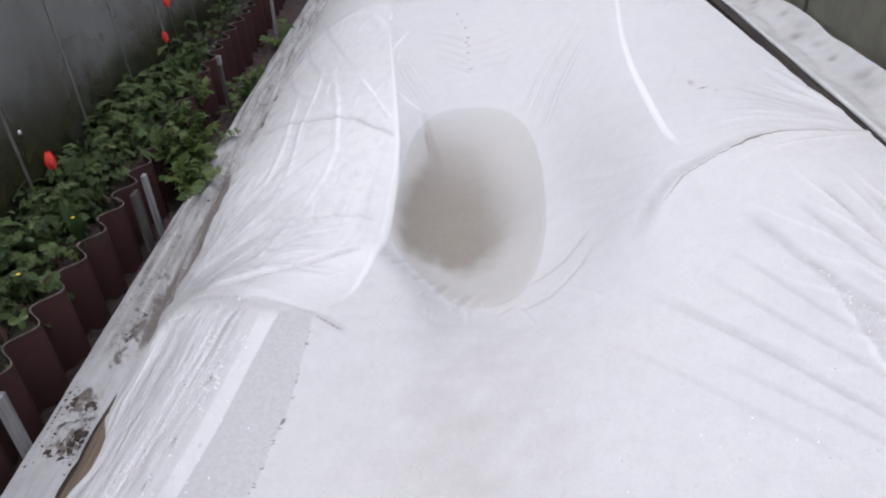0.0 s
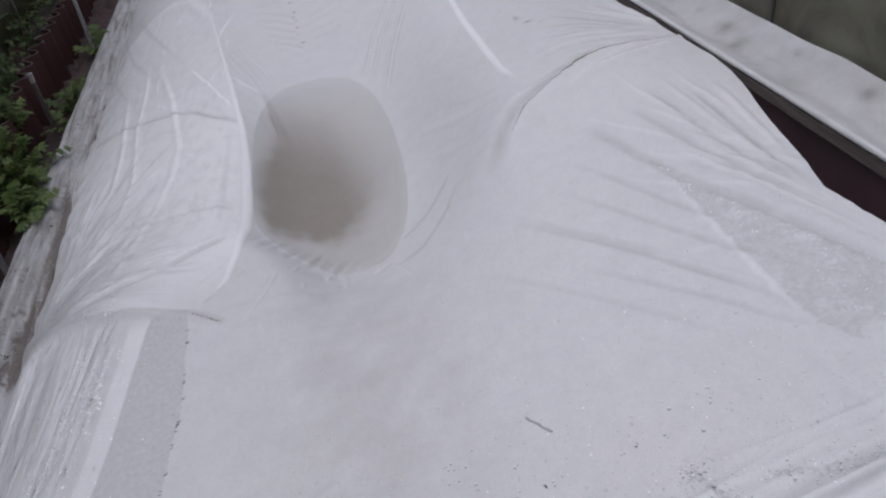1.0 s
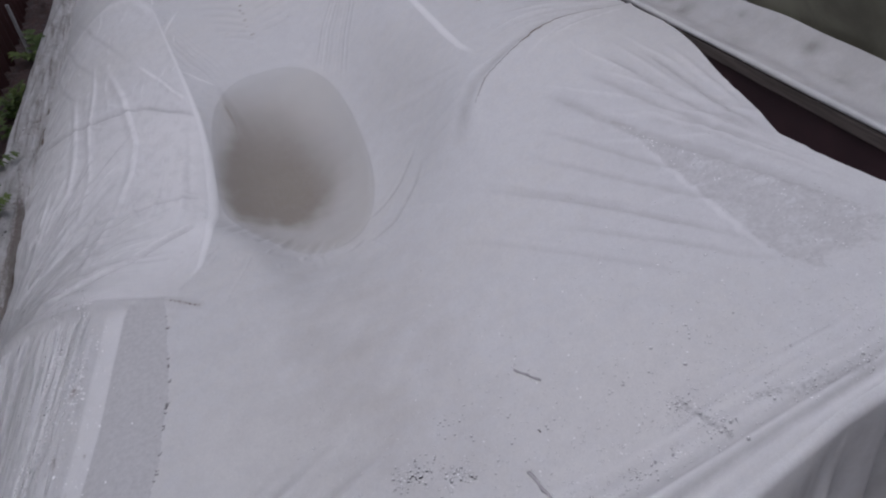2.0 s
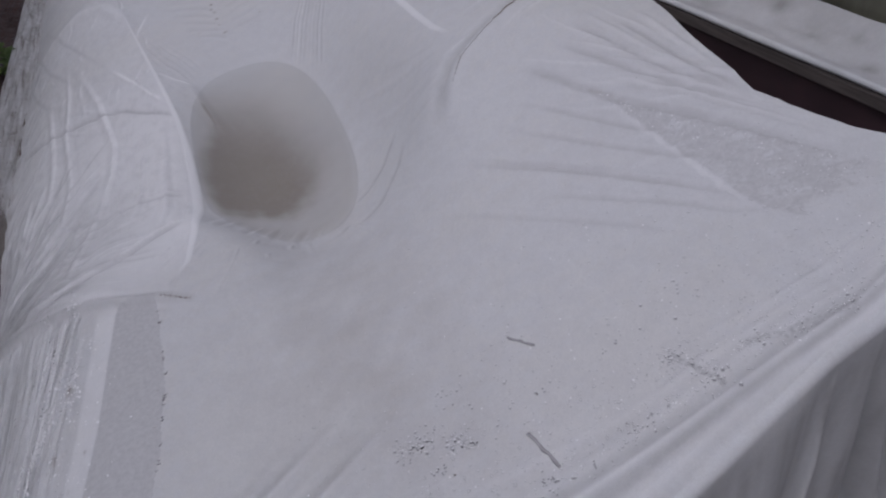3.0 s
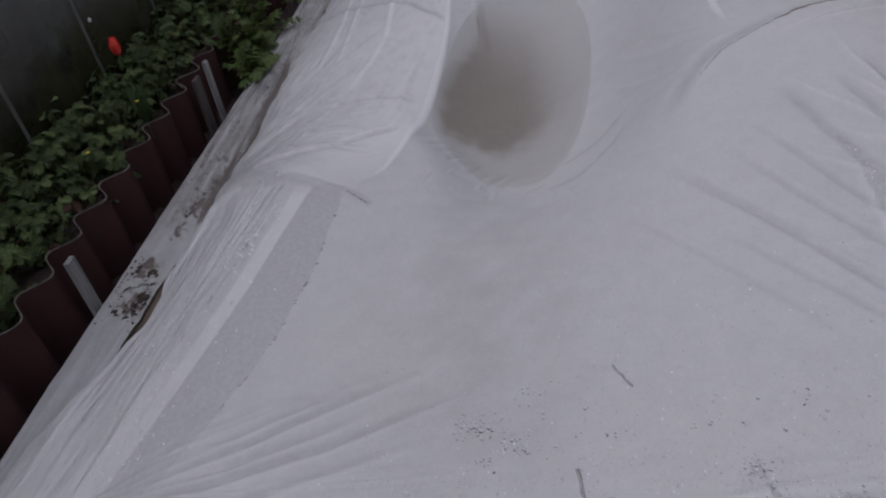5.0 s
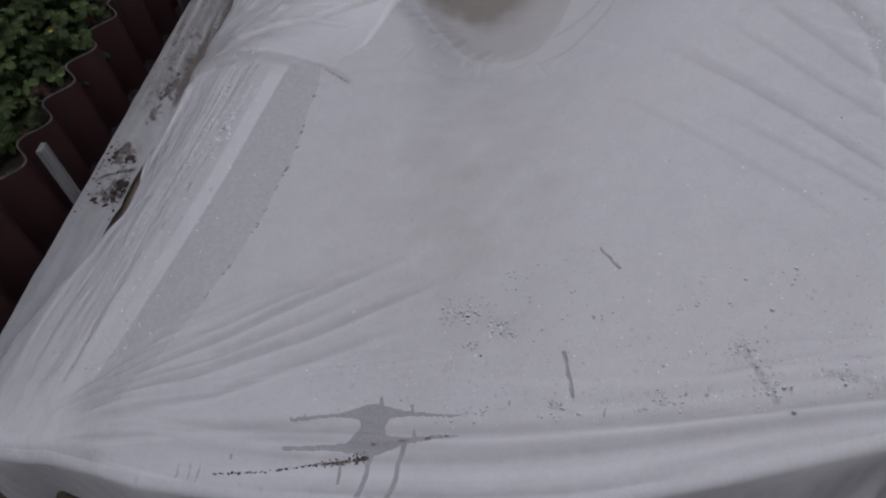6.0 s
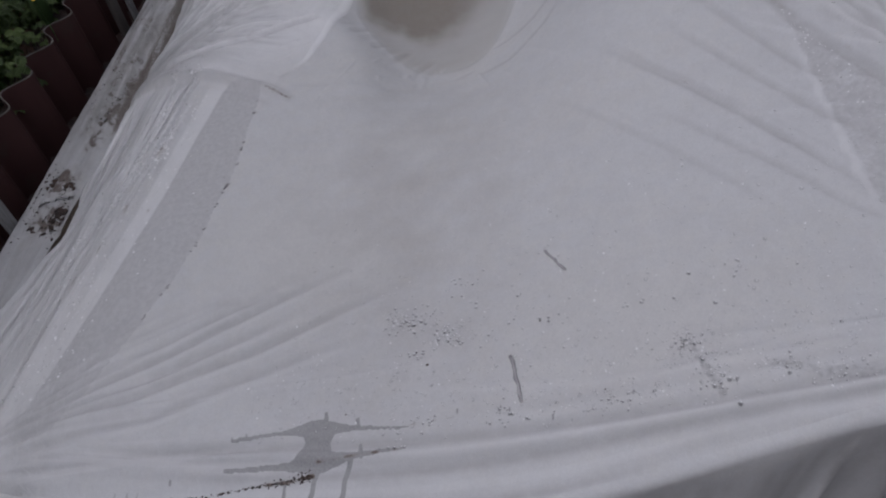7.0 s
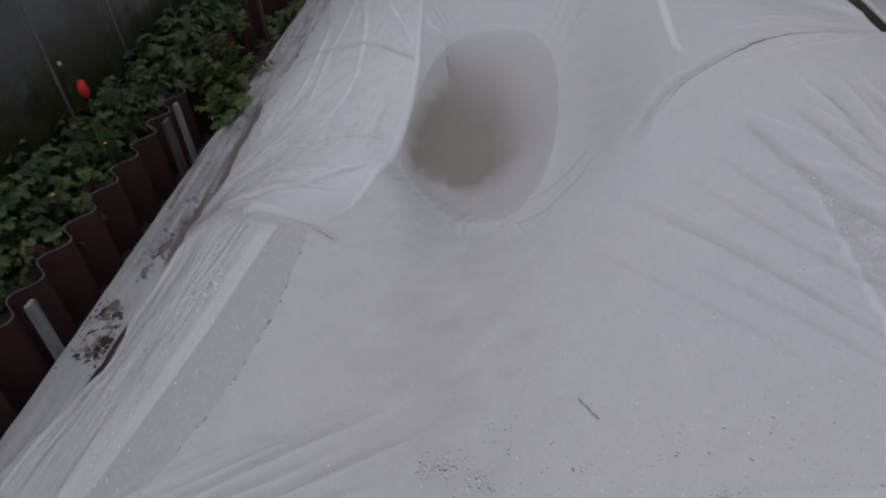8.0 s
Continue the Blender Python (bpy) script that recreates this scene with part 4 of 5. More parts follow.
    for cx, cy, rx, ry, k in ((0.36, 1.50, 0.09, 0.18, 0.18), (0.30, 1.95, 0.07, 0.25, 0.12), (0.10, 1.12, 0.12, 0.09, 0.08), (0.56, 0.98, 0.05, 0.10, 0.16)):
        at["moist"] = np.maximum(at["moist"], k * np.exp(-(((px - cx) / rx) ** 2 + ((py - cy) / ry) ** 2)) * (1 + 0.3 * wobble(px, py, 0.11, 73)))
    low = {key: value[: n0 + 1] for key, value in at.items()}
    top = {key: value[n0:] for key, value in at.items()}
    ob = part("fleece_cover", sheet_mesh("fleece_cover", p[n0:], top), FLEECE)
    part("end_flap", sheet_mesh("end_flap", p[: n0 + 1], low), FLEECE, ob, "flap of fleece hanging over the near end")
    for line, width in ((SEAM_LEFT, 0.024), (SEAM_RIGHT, 0.0219)):
        seam(line, width, ob)
    return tagged(ob, "white spunbond fleece sagging over hoops, creased and stained by rain", "fleece cover")


def seam(line, width, parent):
    """A folded hem that lies along a line of the sheet: a narrow, slightly raised strip of doubled cloth."""
    at = np.linspace(0, len(line) - 1, 130)
    cx, cy = (np.interp(at, range(len(line)), [q[k] for q in line]) for k in (0, 1))
    for _ in range(6):
        cx[1:-1], cy[1:-1] = (cx[:-2] + 2 * cx[1:-1] + cx[2:]) / 4, (cy[:-2] + 2 * cy[1:-1] + cy[2:]) / 4
    tx, ty = np.gradient(cx), np.gradient(cy)
    size = np.hypot(tx, ty)
    w = width * (0.12 + 0.88 * np.sin(np.pi * np.linspace(0.02, 0.99, len(cx))) ** 0.55) * np.interp(cy, (1.2, 1.5, 2.0, 3.4), (0.8, 1.0, 0.9, 0.85))
    across = np.linspace(-0.5, 0.5, 9)
    x = cx[:, None] + (ty / size * w)[:, None] * across
    y = cy[:, None] - (tx / size * w)[:, None] * across
    z = fleece_height(x, y) + folds_at(x, y)[0] + 0.0006 + 0.0005 * wobble(x * 2, y, 0.05, 58) + (0.0010 if width > 0.022 else 0.0007) * (1 - (2 * across) ** 4)
    at = attr_zero(x.shape)
    at["double"] = (0.80 if width > 0.022 else 0.48) * ease(0.0, 0.14, np.linspace(0, 1, len(cx)))[:, None] * (np.sin(np.pi * np.linspace(0, 1, len(cx))) ** 0.4)[:, None] * (1 - 0.5 * (2 * np.abs(across)) ** 3)
    return part("folded_seam", sheet_mesh("folded_seam", np.stack([x, y, z], -1), at), FLEECE, parent, "folded seam of doubled white cloth")


def cover_z(x, y):
    return fleece_height(x, y) + folds_at(x, y)[0]


def top_z(x, y):
    return float(cover_z(np.array([float(x)]), np.array([float(y)]))[0])


# ---- ground and the sides of the place ----
def ground():
    bm = bmesh.new()
    bmesh.ops.create_grid(bm, x_segments=4, y_segments=4, size=1500)
    return tagged(part("ground", bm, EARTH), "damp trodden sandy earth", "ground", kind="structure")


def corrugated_sheet(y0, y1, dx, name="corrugated_edging"):
    """A brown corrugated sheet on edge; its waves run along the bed."""
    ys = np.arange(y0, y1 + 1e-6, 0.15 / 14)
    t, zs = 0.005, np.linspace(-0.02, 0.405, 6)
    mid = -1.077 - 0.047 * (ys - 1.2) + dx
    wave = 0.027 * np.cos((ys - 1.237) * math.tau / 0.15)
    bm = bmesh.new()
    front = [[bm.verts.new((m + w + 0.006 * math.sin(3 * yy + zz), yy, zz + (0.006 * math.sin(2.1 * yy) if zz > 0.38 else 0))) for zz in zs] for m, w, yy in zip(mid, wave, ys)]
    back = [[bm.verts.new(v.co + Vector((-t, 0, 0))) for v in col] for col in front]
    for a, b, c, d in zip(front, front[1:], back, back[1:]):
        for k in range(len(zs) - 1):
            bm.faces.new((a[k], b[k], b[k + 1], a[k + 1])).smooth = True
            bm.faces.new((c[k + 1], d[k + 1], d[k], c[k])).smooth = True
    for a, c, flip in ((front[0], back[0], 1), (front[-1], back[-1], -1)):
        for k in range(len(zs) - 1):
            bm.faces.new((a[k], a[k + 1], c[k + 1], c[k])[::flip])
    ob = part(name, bm, SHEET)
    rim = bmesh.new()
    ring = [[rim.verts.new((m + w + 0.006 * math.sin(3 * yy + zs[-1]) + e, yy, zs[-1] + 0.006 * math.sin(2.1 * yy) + h)) for e, h in ((0.0006, -0.0015), (0.0004, 0.0010), (-t + 0.0015, 0.0010), (-t + 0.0012, -0.0015))] for m, w, yy in zip(mid, wave, ys)]
    for a, b in zip(ring, ring[1:]):
        for k in range(3):
            rim.faces.new((a[k], b[k], b[k + 1], a[k + 1]))
    part("worn_rim", rim, SHEET_EDGE, ob, "pale worn top edge of the sheet")
    return tagged(ob, "dark brown corrugated bitumen sheet edging the strawberry bed", "bed edging", "corrugated sheets of the bed")


def lath(x, y, width, thick, top, lean, stuff):
    ob = part("wooden_stake", box(-thick / 2, thick / 2, -width / 2, width / 2, 0, top + 0.05, 0.002), stuff)
    if stuff is DARK_LATH and width < 0.03:
        part("broken_top", box(-thick / 2 - 0.001, thick / 2 + 0.001, -width / 2 - 0.001, width / 2 + 0.001, top + 0.052, top + 0.092, 0.002), LATH, ob, "pale split end")
    ob.matrix_world = pose(x, y, -0.05, lean[0], lean[1], 0)
    return tagged(ob, "pale grey weathered stake beside the brown sheet" if stuff is LATH else "broad dark grey-brown stake beside the brown sheet", "stake", "stakes along the bed edging")


def hem_strip():
    """The sheet's dirty hem, laid over the edging plank."""
    ys = np.arange(0.2, 6.5, 0.012)
    s = np.linspace(0, 1, 40)
    y = np.repeat(ys[:, None], len(s), 1)
    inner = np.interp(y, (0.2, 0.6, 0.96, 1.10, 1.20, 1.26, 1.32, 1.45, 1.60, 1.72, 1.92, 2.12, 2.25, 2.7, 2.85, 3.2, 3.4, 9), (-0.892, -0.884, -0.879, -0.878, -0.876, -0.872, -0.852, -0.838, -0.836, -0.846, -0.853, -0.848, -0.842, -0.846, -0.866, -0.868, -0.850, -0.85)) + 0.005 * wobble(y, 0 * y, 0.13, 41)
    outer = -1.004 + 0.0015 * wobble(y, 0 * y, 0.3, 42)
    flat = np.clip(s / 0.7, 0, 1)
    down = np.clip((s - 0.7) / 0.3, 0, 1)
    x = inner + (outer - inner) * flat - 0.006 * np.sin(down * math.pi)
    z = 0.272 + 0.010 * np.sin(flat * math.pi) - 0.11 * down**1.3
    z = z + (0.004 + 0.010 * ease(1.3, 1.6, y)) * (0.15 + 0.85 * np.sin(np.clip(flat * 1.1, 0, 1) * math.pi)) * wobble(x * 7, y * 0.22, 0.12, 43) + 0.0015 * wobble(x * 8, y * 0.3, 0.06, 44)
    # a second layer of cloth laid over the near part
    lap = x - np.interp(y, (0.4, 0.60, 0.685, 0.775, 0.90, 1.06), (-0.962, -0.949, -0.933, -0.917, -0.909, -0.905))
    near = ease(1.10, 1.02, y)
    z = z + 0.006 * near * ease(0.0, 0.006, lap)
    at = attr_zero(x.shape)
    # shade painted along the lap and on the lower layer beside it
    at["moist"] = 0.8 * near * np.exp(-((lap / 0.005) ** 2)) + 0.35 * near * ease(-0.002, -0.010, lap) * ease(-0.05, -0.02, lap)
    streak = wobble(x * 6, y * 0.5, 0.16, 45)
    far = ease(1.30, 1.55, y)
    dirt = 0.12 + 0.08 * streak + far * (0.20 + 0.14 * wobble(x * 7, y * 0.25, 0.16, 47) + 0.34 * ease(-0.905, -0.86, x) * ease(2.7, 2.2, y))
    for cx, cy, r, k in ((-0.935, 1.25, 0.045, 0.74), (-0.918, 1.12, 0.050, 0.74), (-0.905, 1.40, 0.030, 0.80), (-0.90, 1.50, 0.045, 0.82), (-0.885, 1.62, 0.035, 0.70), (-0.94, 1.45, 0.04, 0.5), (-0.92, 1.75, 0.05, 0.5), (-0.93, 1.60, 0.025, 0.5), (-0.95, 1.95, 0.05, 0.5), (-0.92, 2.4, 0.06, 0.5)):
        dirt = np.maximum(dirt, k * np.exp(-(((x - cx) / r) ** 2 + ((y - cy) / (1.5 * r)) ** 2)) * (0.8 + 0.5 * wobble(x, y, 0.035, 48)))
    at["dirt"] = dirt * ease(0.7, 1.15, y)
    at["grime"] = 0.24 + 0.12 * wobble(x * 5, y * 0.5, 0.2, 46) + far * (0.20 + 0.20 * wobble(x * 8, y * 0.2, 0.16, 49))
    at["double"] = far * 0.6 * ease(0.1, 0.6, wobble(x * 8, y * 0.25, 0.12, 50))
    at["crinkle"] = 0.6 + 0 * x
    p, cut = np.stack([x, y, z], -1), int(np.argmax(s > 0.7))
    ob = part("fleece_hem", sheet_mesh("fleece_hem", p[:, : cut + 1], {key: v[:, : cut + 1] for key, v in at.items()}), FLEECE)
    part("hanging_edge", sheet_mesh("hanging_edge", p[:, cut:], {key: v[:, cut:] for key, v in at.items()}), FLEECE, ob)
    return tagged(ob, "earth-stained white fleece hem laid over a plank", "fleece hem")


def timbers():
    tagged(part("edging_plank", box(-0.992, -0.715, 0.40, 6.4, 0.0, 0.262, 0.004), BROWN_WOOD), "damp brown timber plank under the fleece hem", "plank")
    board, rail = box(0.915, 0.945, -0.8, 6.5, 0.0, 0.714, 0.003), box(0.905, 0.965, -0.8, 6.5, 0.716, 0.742, 0.004)
    for bm in (board, rail):
        for q in bm.verts:
            if q.co.z > 0.3:
                q.co.z -= 0.018 * (q.co.y - 1.2)
    tagged(part("raised_bed_board", board, MAROON), "dark maroon board wall beside the covered bed", "board")
    tagged(part("timber_rail", rail, GREY_WOOD), "dark grey timber rail on the maroon board", "rail")


def sill_fleece():
    """White sheeting folded over the rail, up to the foot of the wall."""
    ys = np.arange(-0.8, 6.5, 0.012)
    flat = np.linspace(0, 1, 26)
    y = np.repeat(ys[:, None], len(flat), 1)
    fall = -0.018 * (y - 1.2)
    x = 0.908 + (0.127 + 0.006 * wobble(y, 0 * y, 0.55, 53)) * flat
    z = 0.757 + 0.034 * flat - 0.018 * np.sin(flat * math.pi) + fall
    z = z + 0.0055 * wobble(x * 3, y, 0.26, 51) * np.sin(flat * math.pi) ** 0.7 + 0.006 * wobble(y, 0 * y, 0.42, 54) * flat**2
    at = attr_zero(x.shape)
    spot = np.zeros(x.shape)
    rng = random.Random(5)
    for k in range(64):
        cy, cx, r = -0.6 + 0.11 * k + rng.uniform(-0.04, 0.04), rng.choice((0.945, 0.965, 0.985, 1.005)) + rng.uniform(-0.008, 0.008), rng.uniform(0.009, 0.022)
        spot = np.maximum(spot, rng.uniform(0.25, 0.68) * np.exp(-(((x - cx) / r) ** 2 + ((y - cy) / (1.25 * r)) ** 2)))
    at["grime"] = np.clip(spot + 0.36 + 0.07 * wobble(x * 2, y, 0.3, 55), 0, 1)
    ob = part("sill_sheeting", sheet_mesh("sill_sheeting", np.stack([x, y, z], -1), at), FLEECE)
    # the front edge, turned under into a thin roll
    turn = np.linspace(-0.25 * math.pi, 1.25 * math.pi, 12)
    y = np.repeat(ys[:, None], len(turn), 1)
    r = 0.0065 + 0.0010 * wobble(y, 0 * y, 0.4, 56)
    x = 0.9075 + 0.0012 * wobble(y, 0 * y, 0.6, 52) - 0.9 * r * np.sin(turn)
    z = 0.7520 - 0.018 * (y - 1.2) + r * np.cos(turn)
    at = attr_zero(x.shape)
    at["double"], at["grime"] = 0.18 + 0 * x, 0.26 + 0.05 * wobble(y, x, 0.2, 57)
    part("rolled_edge", sheet_mesh("rolled_edge", np.stack([x, y, z], -1), at), FLEECE, ob, "thick cream rolled front edge")
    return tagged(ob, "grimy white sheeting folded over the timber rail", "sheeting")


def greenhouse_wall(name, x, side, z0, first, gap, count, label, sheet, profile, width, broad=()):
    """Twin-wall panes between upright profiles; side: +1 faces +x; broad: the bays that begin at a wide post."""
    wall = empty(name, (x, 0, 0))
    for k in range(count):
        y = first + gap * k
        part("pane", box(-0.004, 0.004, y + 0.004, y + gap - 0.004, z0, 2.05, 0.001), sheet, wall)
        reach = (y - 0.085, y + 0.070) if k in broad else (y - width / 2, y + width / 2)
        part("profile", box(-0.010 if side > 0 else -0.012, 0.0065 if side > 0 else 0.010, *reach, z0 - 0.02, 2.05, 0.003), profile, wall)
    part("top_rail", box(-0.02, 0.02, first - 0.02, first + gap * count, 2.052, 2.10, 0.004), STUD, wall)
    part("base_rail", box(-0.02, 0.02, first - 0.02, first + gap * count, max(z0 - 0.06, 0.0), z0 - 0.022, 0.004), STUD, wall)
    part("plinth", box(-0.022, 0.022, first - 0.02, first + gap * count, 0.0, max(z0 - 0.064, 0.02), 0.004), DARK_LATH, wall)
    return tagged(wall, label, "greenhouse wall", kind="structure")


ground()
for y0, y1, dx in ((0.10, 2.04, 0.0), (2.0, 3.9, -0.010), (3.85, 5.75, 0.0), (5.7, 7.2, -0.01)):
    corrugated_sheet(y0, y1, dx)
bm = bmesh.new()
bmesh.ops.create_grid(bm, x_segments=30, y_segments=260, size=0.5)
for q in bm.verts:
    yy = 0.1 + (q.co.y + 0.5) * 7.1
    q.co = Vector((-1.455 + (q.co.x + 0.5) * (0.345 - 0.047 * (yy - 1.2)), yy, 0.325 + 0.02 * noise.noise((q.co.x * 9, yy * 5, 0)) + 0.012 * noise.noise((q.co.x * 30, yy * 22, 3))))
tagged(part("bed_soil", smooth(bm), BED_SOIL), "dark crumbly soil of the strawberry bed", "soil", kind="structure")
bm = bmesh.new()
bmesh.ops.create_grid(bm, x_segments=16, y_segments=420, size=0.5)
for q in bm.verts:
    yy = 0.1 + (q.co.y + 0.5) * 6.3
    near_sheet = -1.10 - 0.047 * (yy - 1.2)
    q.co = Vector((mixed(near_sheet, -0.985, q.co.x + 0.5), yy, 0.175 + 0.025 * noise.noise((q.co.x * 5, yy * 6, 7)) + 0.018 * noise.noise((q.co.x * 14, yy * 40, 4))))
tagged(part("path_soil", smooth(bm), PATH_SOIL), "lumpy brown soil between the plank and the edging sheet", "soil", kind="structure")
hem_strip()
timbers()
sill_fleece()
wall = greenhouse_wall("wall_west", -1.43, 1, 0.30, -1.525, 0.452, 20, "dull greenish polycarbonate greenhouse wall with pale profiles", POLY, STUD, 0.015, (4,))
cap = bmesh.new()
bmesh.ops.create_uvsphere(cap, u_segments=12, v_segments=6, radius=0.008, matrix=pose(0.014, 2.128, 0.602) @ Matrix.Diagonal((0.6, 1, 1, 1)))
part("screw_cap", smooth(cap), BOLT, wall, "small white screw cap")
greenhouse_wall("wall_east", 1.050, -1, 0.74, -1.3, 0.9, 10, "dark grey-green polycarbonate greenhouse wall above the sheeting", MOSSY, JOINT, 0.012)
fleece = fleece_cover()
for x, y, w, t, top, lean, stuff in ((-1.028, 1.124, 0.032, 0.014, 0.424, (0, 1), LATH), (-1.068, 2.115, 0.024, 0.014, 0.435, (0, 1), LATH), (-1.065, 2.015, 0.045, 0.012, 0.425, (0, 1), DARK_LATH), (-1.132, 3.225, 0.022, 0.013, 0.410, (0, 2), DARK_LATH), (-1.118, 4.26, 0.022, 0.015, 0.455, (0, 2), LATH)):
    lath(x, y, w, t, top, lean, stuff)


# ---- the rain on the fleece ----
def puddle():
    bm = bmesh.new()
    mid = bm.verts.new((0.0, 1.85, WATER_Z))
    rings = []
    for f in np.linspace(0.125, 1, 8):
        ring = []
        for k in range(96):
            a = k * math.tau / 96
            low, high = 0.0, 1.2
            for _ in range(24):
                m = (low + high) / 2
                if pool_radius(np.array(m * math.cos(a)), np.array(1.85 + m * math.sin(a))) < 1.0:
                    low = m
                else:
                    high = m
            ring.append(bm.verts.new((f * low * math.cos(a), 1.85 + f * low * math.sin(a), WATER_Z)))
        rings.append(ring)
    for k in range(96):
        bm.faces.new((mid, rings[0][k], rings[0][(k + 1) % 96]))
        for a, b in zip(rings, rings[1:]):
            bm.faces.new((a[k], b[k], b[(k + 1) % 96], a[(k + 1) % 96]))
    ob = part("rain_puddle", smooth(bm), WATER)
    return tagged(ob, "murky rainwater lying in the sagging fleece", "puddle")


def hem_z(x, y):
    return np.full(len(x), 0.278)


def scatter(name, count, place, size, material, flat, label, seed, height=cover_z):
    """Many tiny domes joined in one mesh."""
    rng = random.Random(seed)
    dome = bmesh.new()
    bmesh.ops.create_icosphere(dome, subdivisions=1, radius=1)
    shape = [v.co.copy() for v in dome.verts]
    tris = [[v.index for v in f.verts] for f in dome.faces]
    dome.free()
    verts, faces = [], []
    spots = [(*place(rng), rng.uniform(*size) * rng.choice((0.6, 0.8, 1.0, 1.3)), rng.uniform(0.7, 1.3), rng.uniform(0.7, 1.3), rng.uniform(0, 6.28)) for _ in range(count)]
    heights = height(np.array([q[0] for q in spots]), np.array([q[1] for q in spots]))
    for (x, y, r, sx, sy, a), z in zip(spots, heights):
        n = len(verts)
        for c in shape:
            px, py = c.x * sx * r, c.y * sy * r
            verts.append((x + px * math.cos(a) - py * math.sin(a), y + px * math.sin(a) + py * math.cos(a), z + c.z * r * flat))
        faces += [[i + n for i in f] for f in tris]
    mesh = bpy.data.meshes.new(name)
    mesh.from_pydata(verts, [], faces)
    mesh.polygons.foreach_set("use_smooth", np.ones(len(faces), bool))
    return tagged(part(name, mesh, material), label, name.replace("_", " "), kind="stuff")


def near_bay(rng):
    if rng.random() < 0.25:
        return rng.uniform(-0.2, 0.78), min(max(rng.gauss(0.47, 0.03), 0.41), 0.6)
    if rng.random() < 0.32:
        cx, cy = rng.choice(((0.012, 0.60), (0.01, 0.59), (0.083, 0.556), (0.07, 0.566), (0.025, 0.59), (0.377, 0.492), (0.385, 0.465), (0.40, 0.43), (0.47, 0.44), (0.52, 0.425), (0.58, 0.415), (0.20, 0.43), (0.27, 0.43), (0.34, 0.43)))
        return cx + rng.gauss(0, 0.018), max(cy + rng.gauss(0, 0.010), 0.40)
    y = 0.42 + abs(rng.gauss(0, 0.22))
    return rng.uniform(-0.15, 0.76), y


def left_slope(rng):
    y = rng.uniform(0.5, 1.2)
    if rng.random() < 0.62:
        cx, cy = rng.choice(((-0.568, 1.33), (-0.500, 1.29), (-0.550, 1.19), (-0.583, 1.148), (-0.615, 1.10), (-0.577, 0.954), (-0.594, 0.891), (-0.634, 0.86), (-0.545, 1.02), (-0.498, 1.08), (-0.496, 1.04), (-0.566, 0.94), (-0.575, 0.925), (-0.604, 0.88), (-0.52, 1.13), (-0.56, 1.18), (-0.63, 0.82)))
        return cx + rng.gauss(0, 0.010), cy + rng.gauss(0, 0.028)
    return -0.58 + 0.12 * (y - 0.6) + rng.gauss(0, 0.06), y


def loose_threads():
    """Short frayed ends along the torn edge of the single layer."""
    rng, whole = random.Random(21), bmesh.new()
    for k in range(26):
        y = rng.choice((1.10, 0.991, 0.953, 0.894, 0.856, 0.766, 0.748, 0.675)) + rng.uniform(-0.003, 0.003) if k < 14 else rng.uniform(0.56, 1.14)
        x = float(np.interp(y, (0.40, 0.54, 0.675, 0.76, 0.95, 1.16), (-0.50, -0.42, -0.374, -0.352, -0.325, -0.325)))
        length, a = rng.uniform(0.004, 0.009), rng.uniform(-1.1, 0.2)
        pts = [(x + length * t * math.cos(a + 0.5 * t) - 0.002, y + length * t * math.sin(a + 0.5 * t)) for t in (0, 0.5, 1)]
        bit = tube([(*q, top_z(*q) + 0.0008 + 0.0008 * i) for i, q in enumerate(pts)], (0.0011, 0.0009, 0.0004), 4)
        mesh = bpy.data.meshes.new("thread")
        bit.to_mesh(mesh)
        bit.free()
        whole.from_mesh(mesh)
        bpy.data.meshes.remove(mesh)
    return tagged(part("loose_threads", whole, TWIG), "short frayed grey threads along a torn fleece edge", "threads", kind="stuff")


puddle()
loose_threads()


def above(x, y):
    return cover_z(x, y) + 0.0010


def high(x, y):
    return cover_z(x, y) + 0.0014


scatter("water_droplets", 1700, near_bay, (0.0009, 0.0021), DROP, 0.5, "small raindrops standing on the white fleece", 1)
def in_cluster(rng):
    cx, cy, w = rng.choice(((0.012, 0.602, 1.0), (0.008, 0.585, 0.9), (0.022, 0.594, 0.8), (0.083, 0.556, 0.9), (0.065, 0.566, 0.6), (0.03, 0.535, 0.5), (0.05, 0.425, 0.9), (0.15, 0.435, 1.1), (0.01, 0.402, 0.9), (0.375, 0.490, 0.6), (0.392, 0.450, 0.8), (0.405, 0.425, 0.8), (0.47, 0.436, 1.0), (0.53, 0.424, 1.1), (0.60, 0.415, 1.0), (0.28, 0.428, 1.2), (0.10, 0.66, 1.2), (0.33, 0.56, 1.6), (0.045, 0.61, 1.8), (0.20, 0.56, 3.5), (0.45, 0.56, 4.0)))
    return cx + w * rng.gauss(0, 0.014), max(cy + w * rng.gauss(0, 0.009), 0.40)


scatter("large_raindrops", 240, in_cluster, (0.0013, 0.0024), CLEAR_DROP, 0.55, "clusters of larger raindrops on the white fleece", 31)
def on_drop(rng):
    x, y = in_cluster(rng)
    return x + 0.0004, y + 0.0013


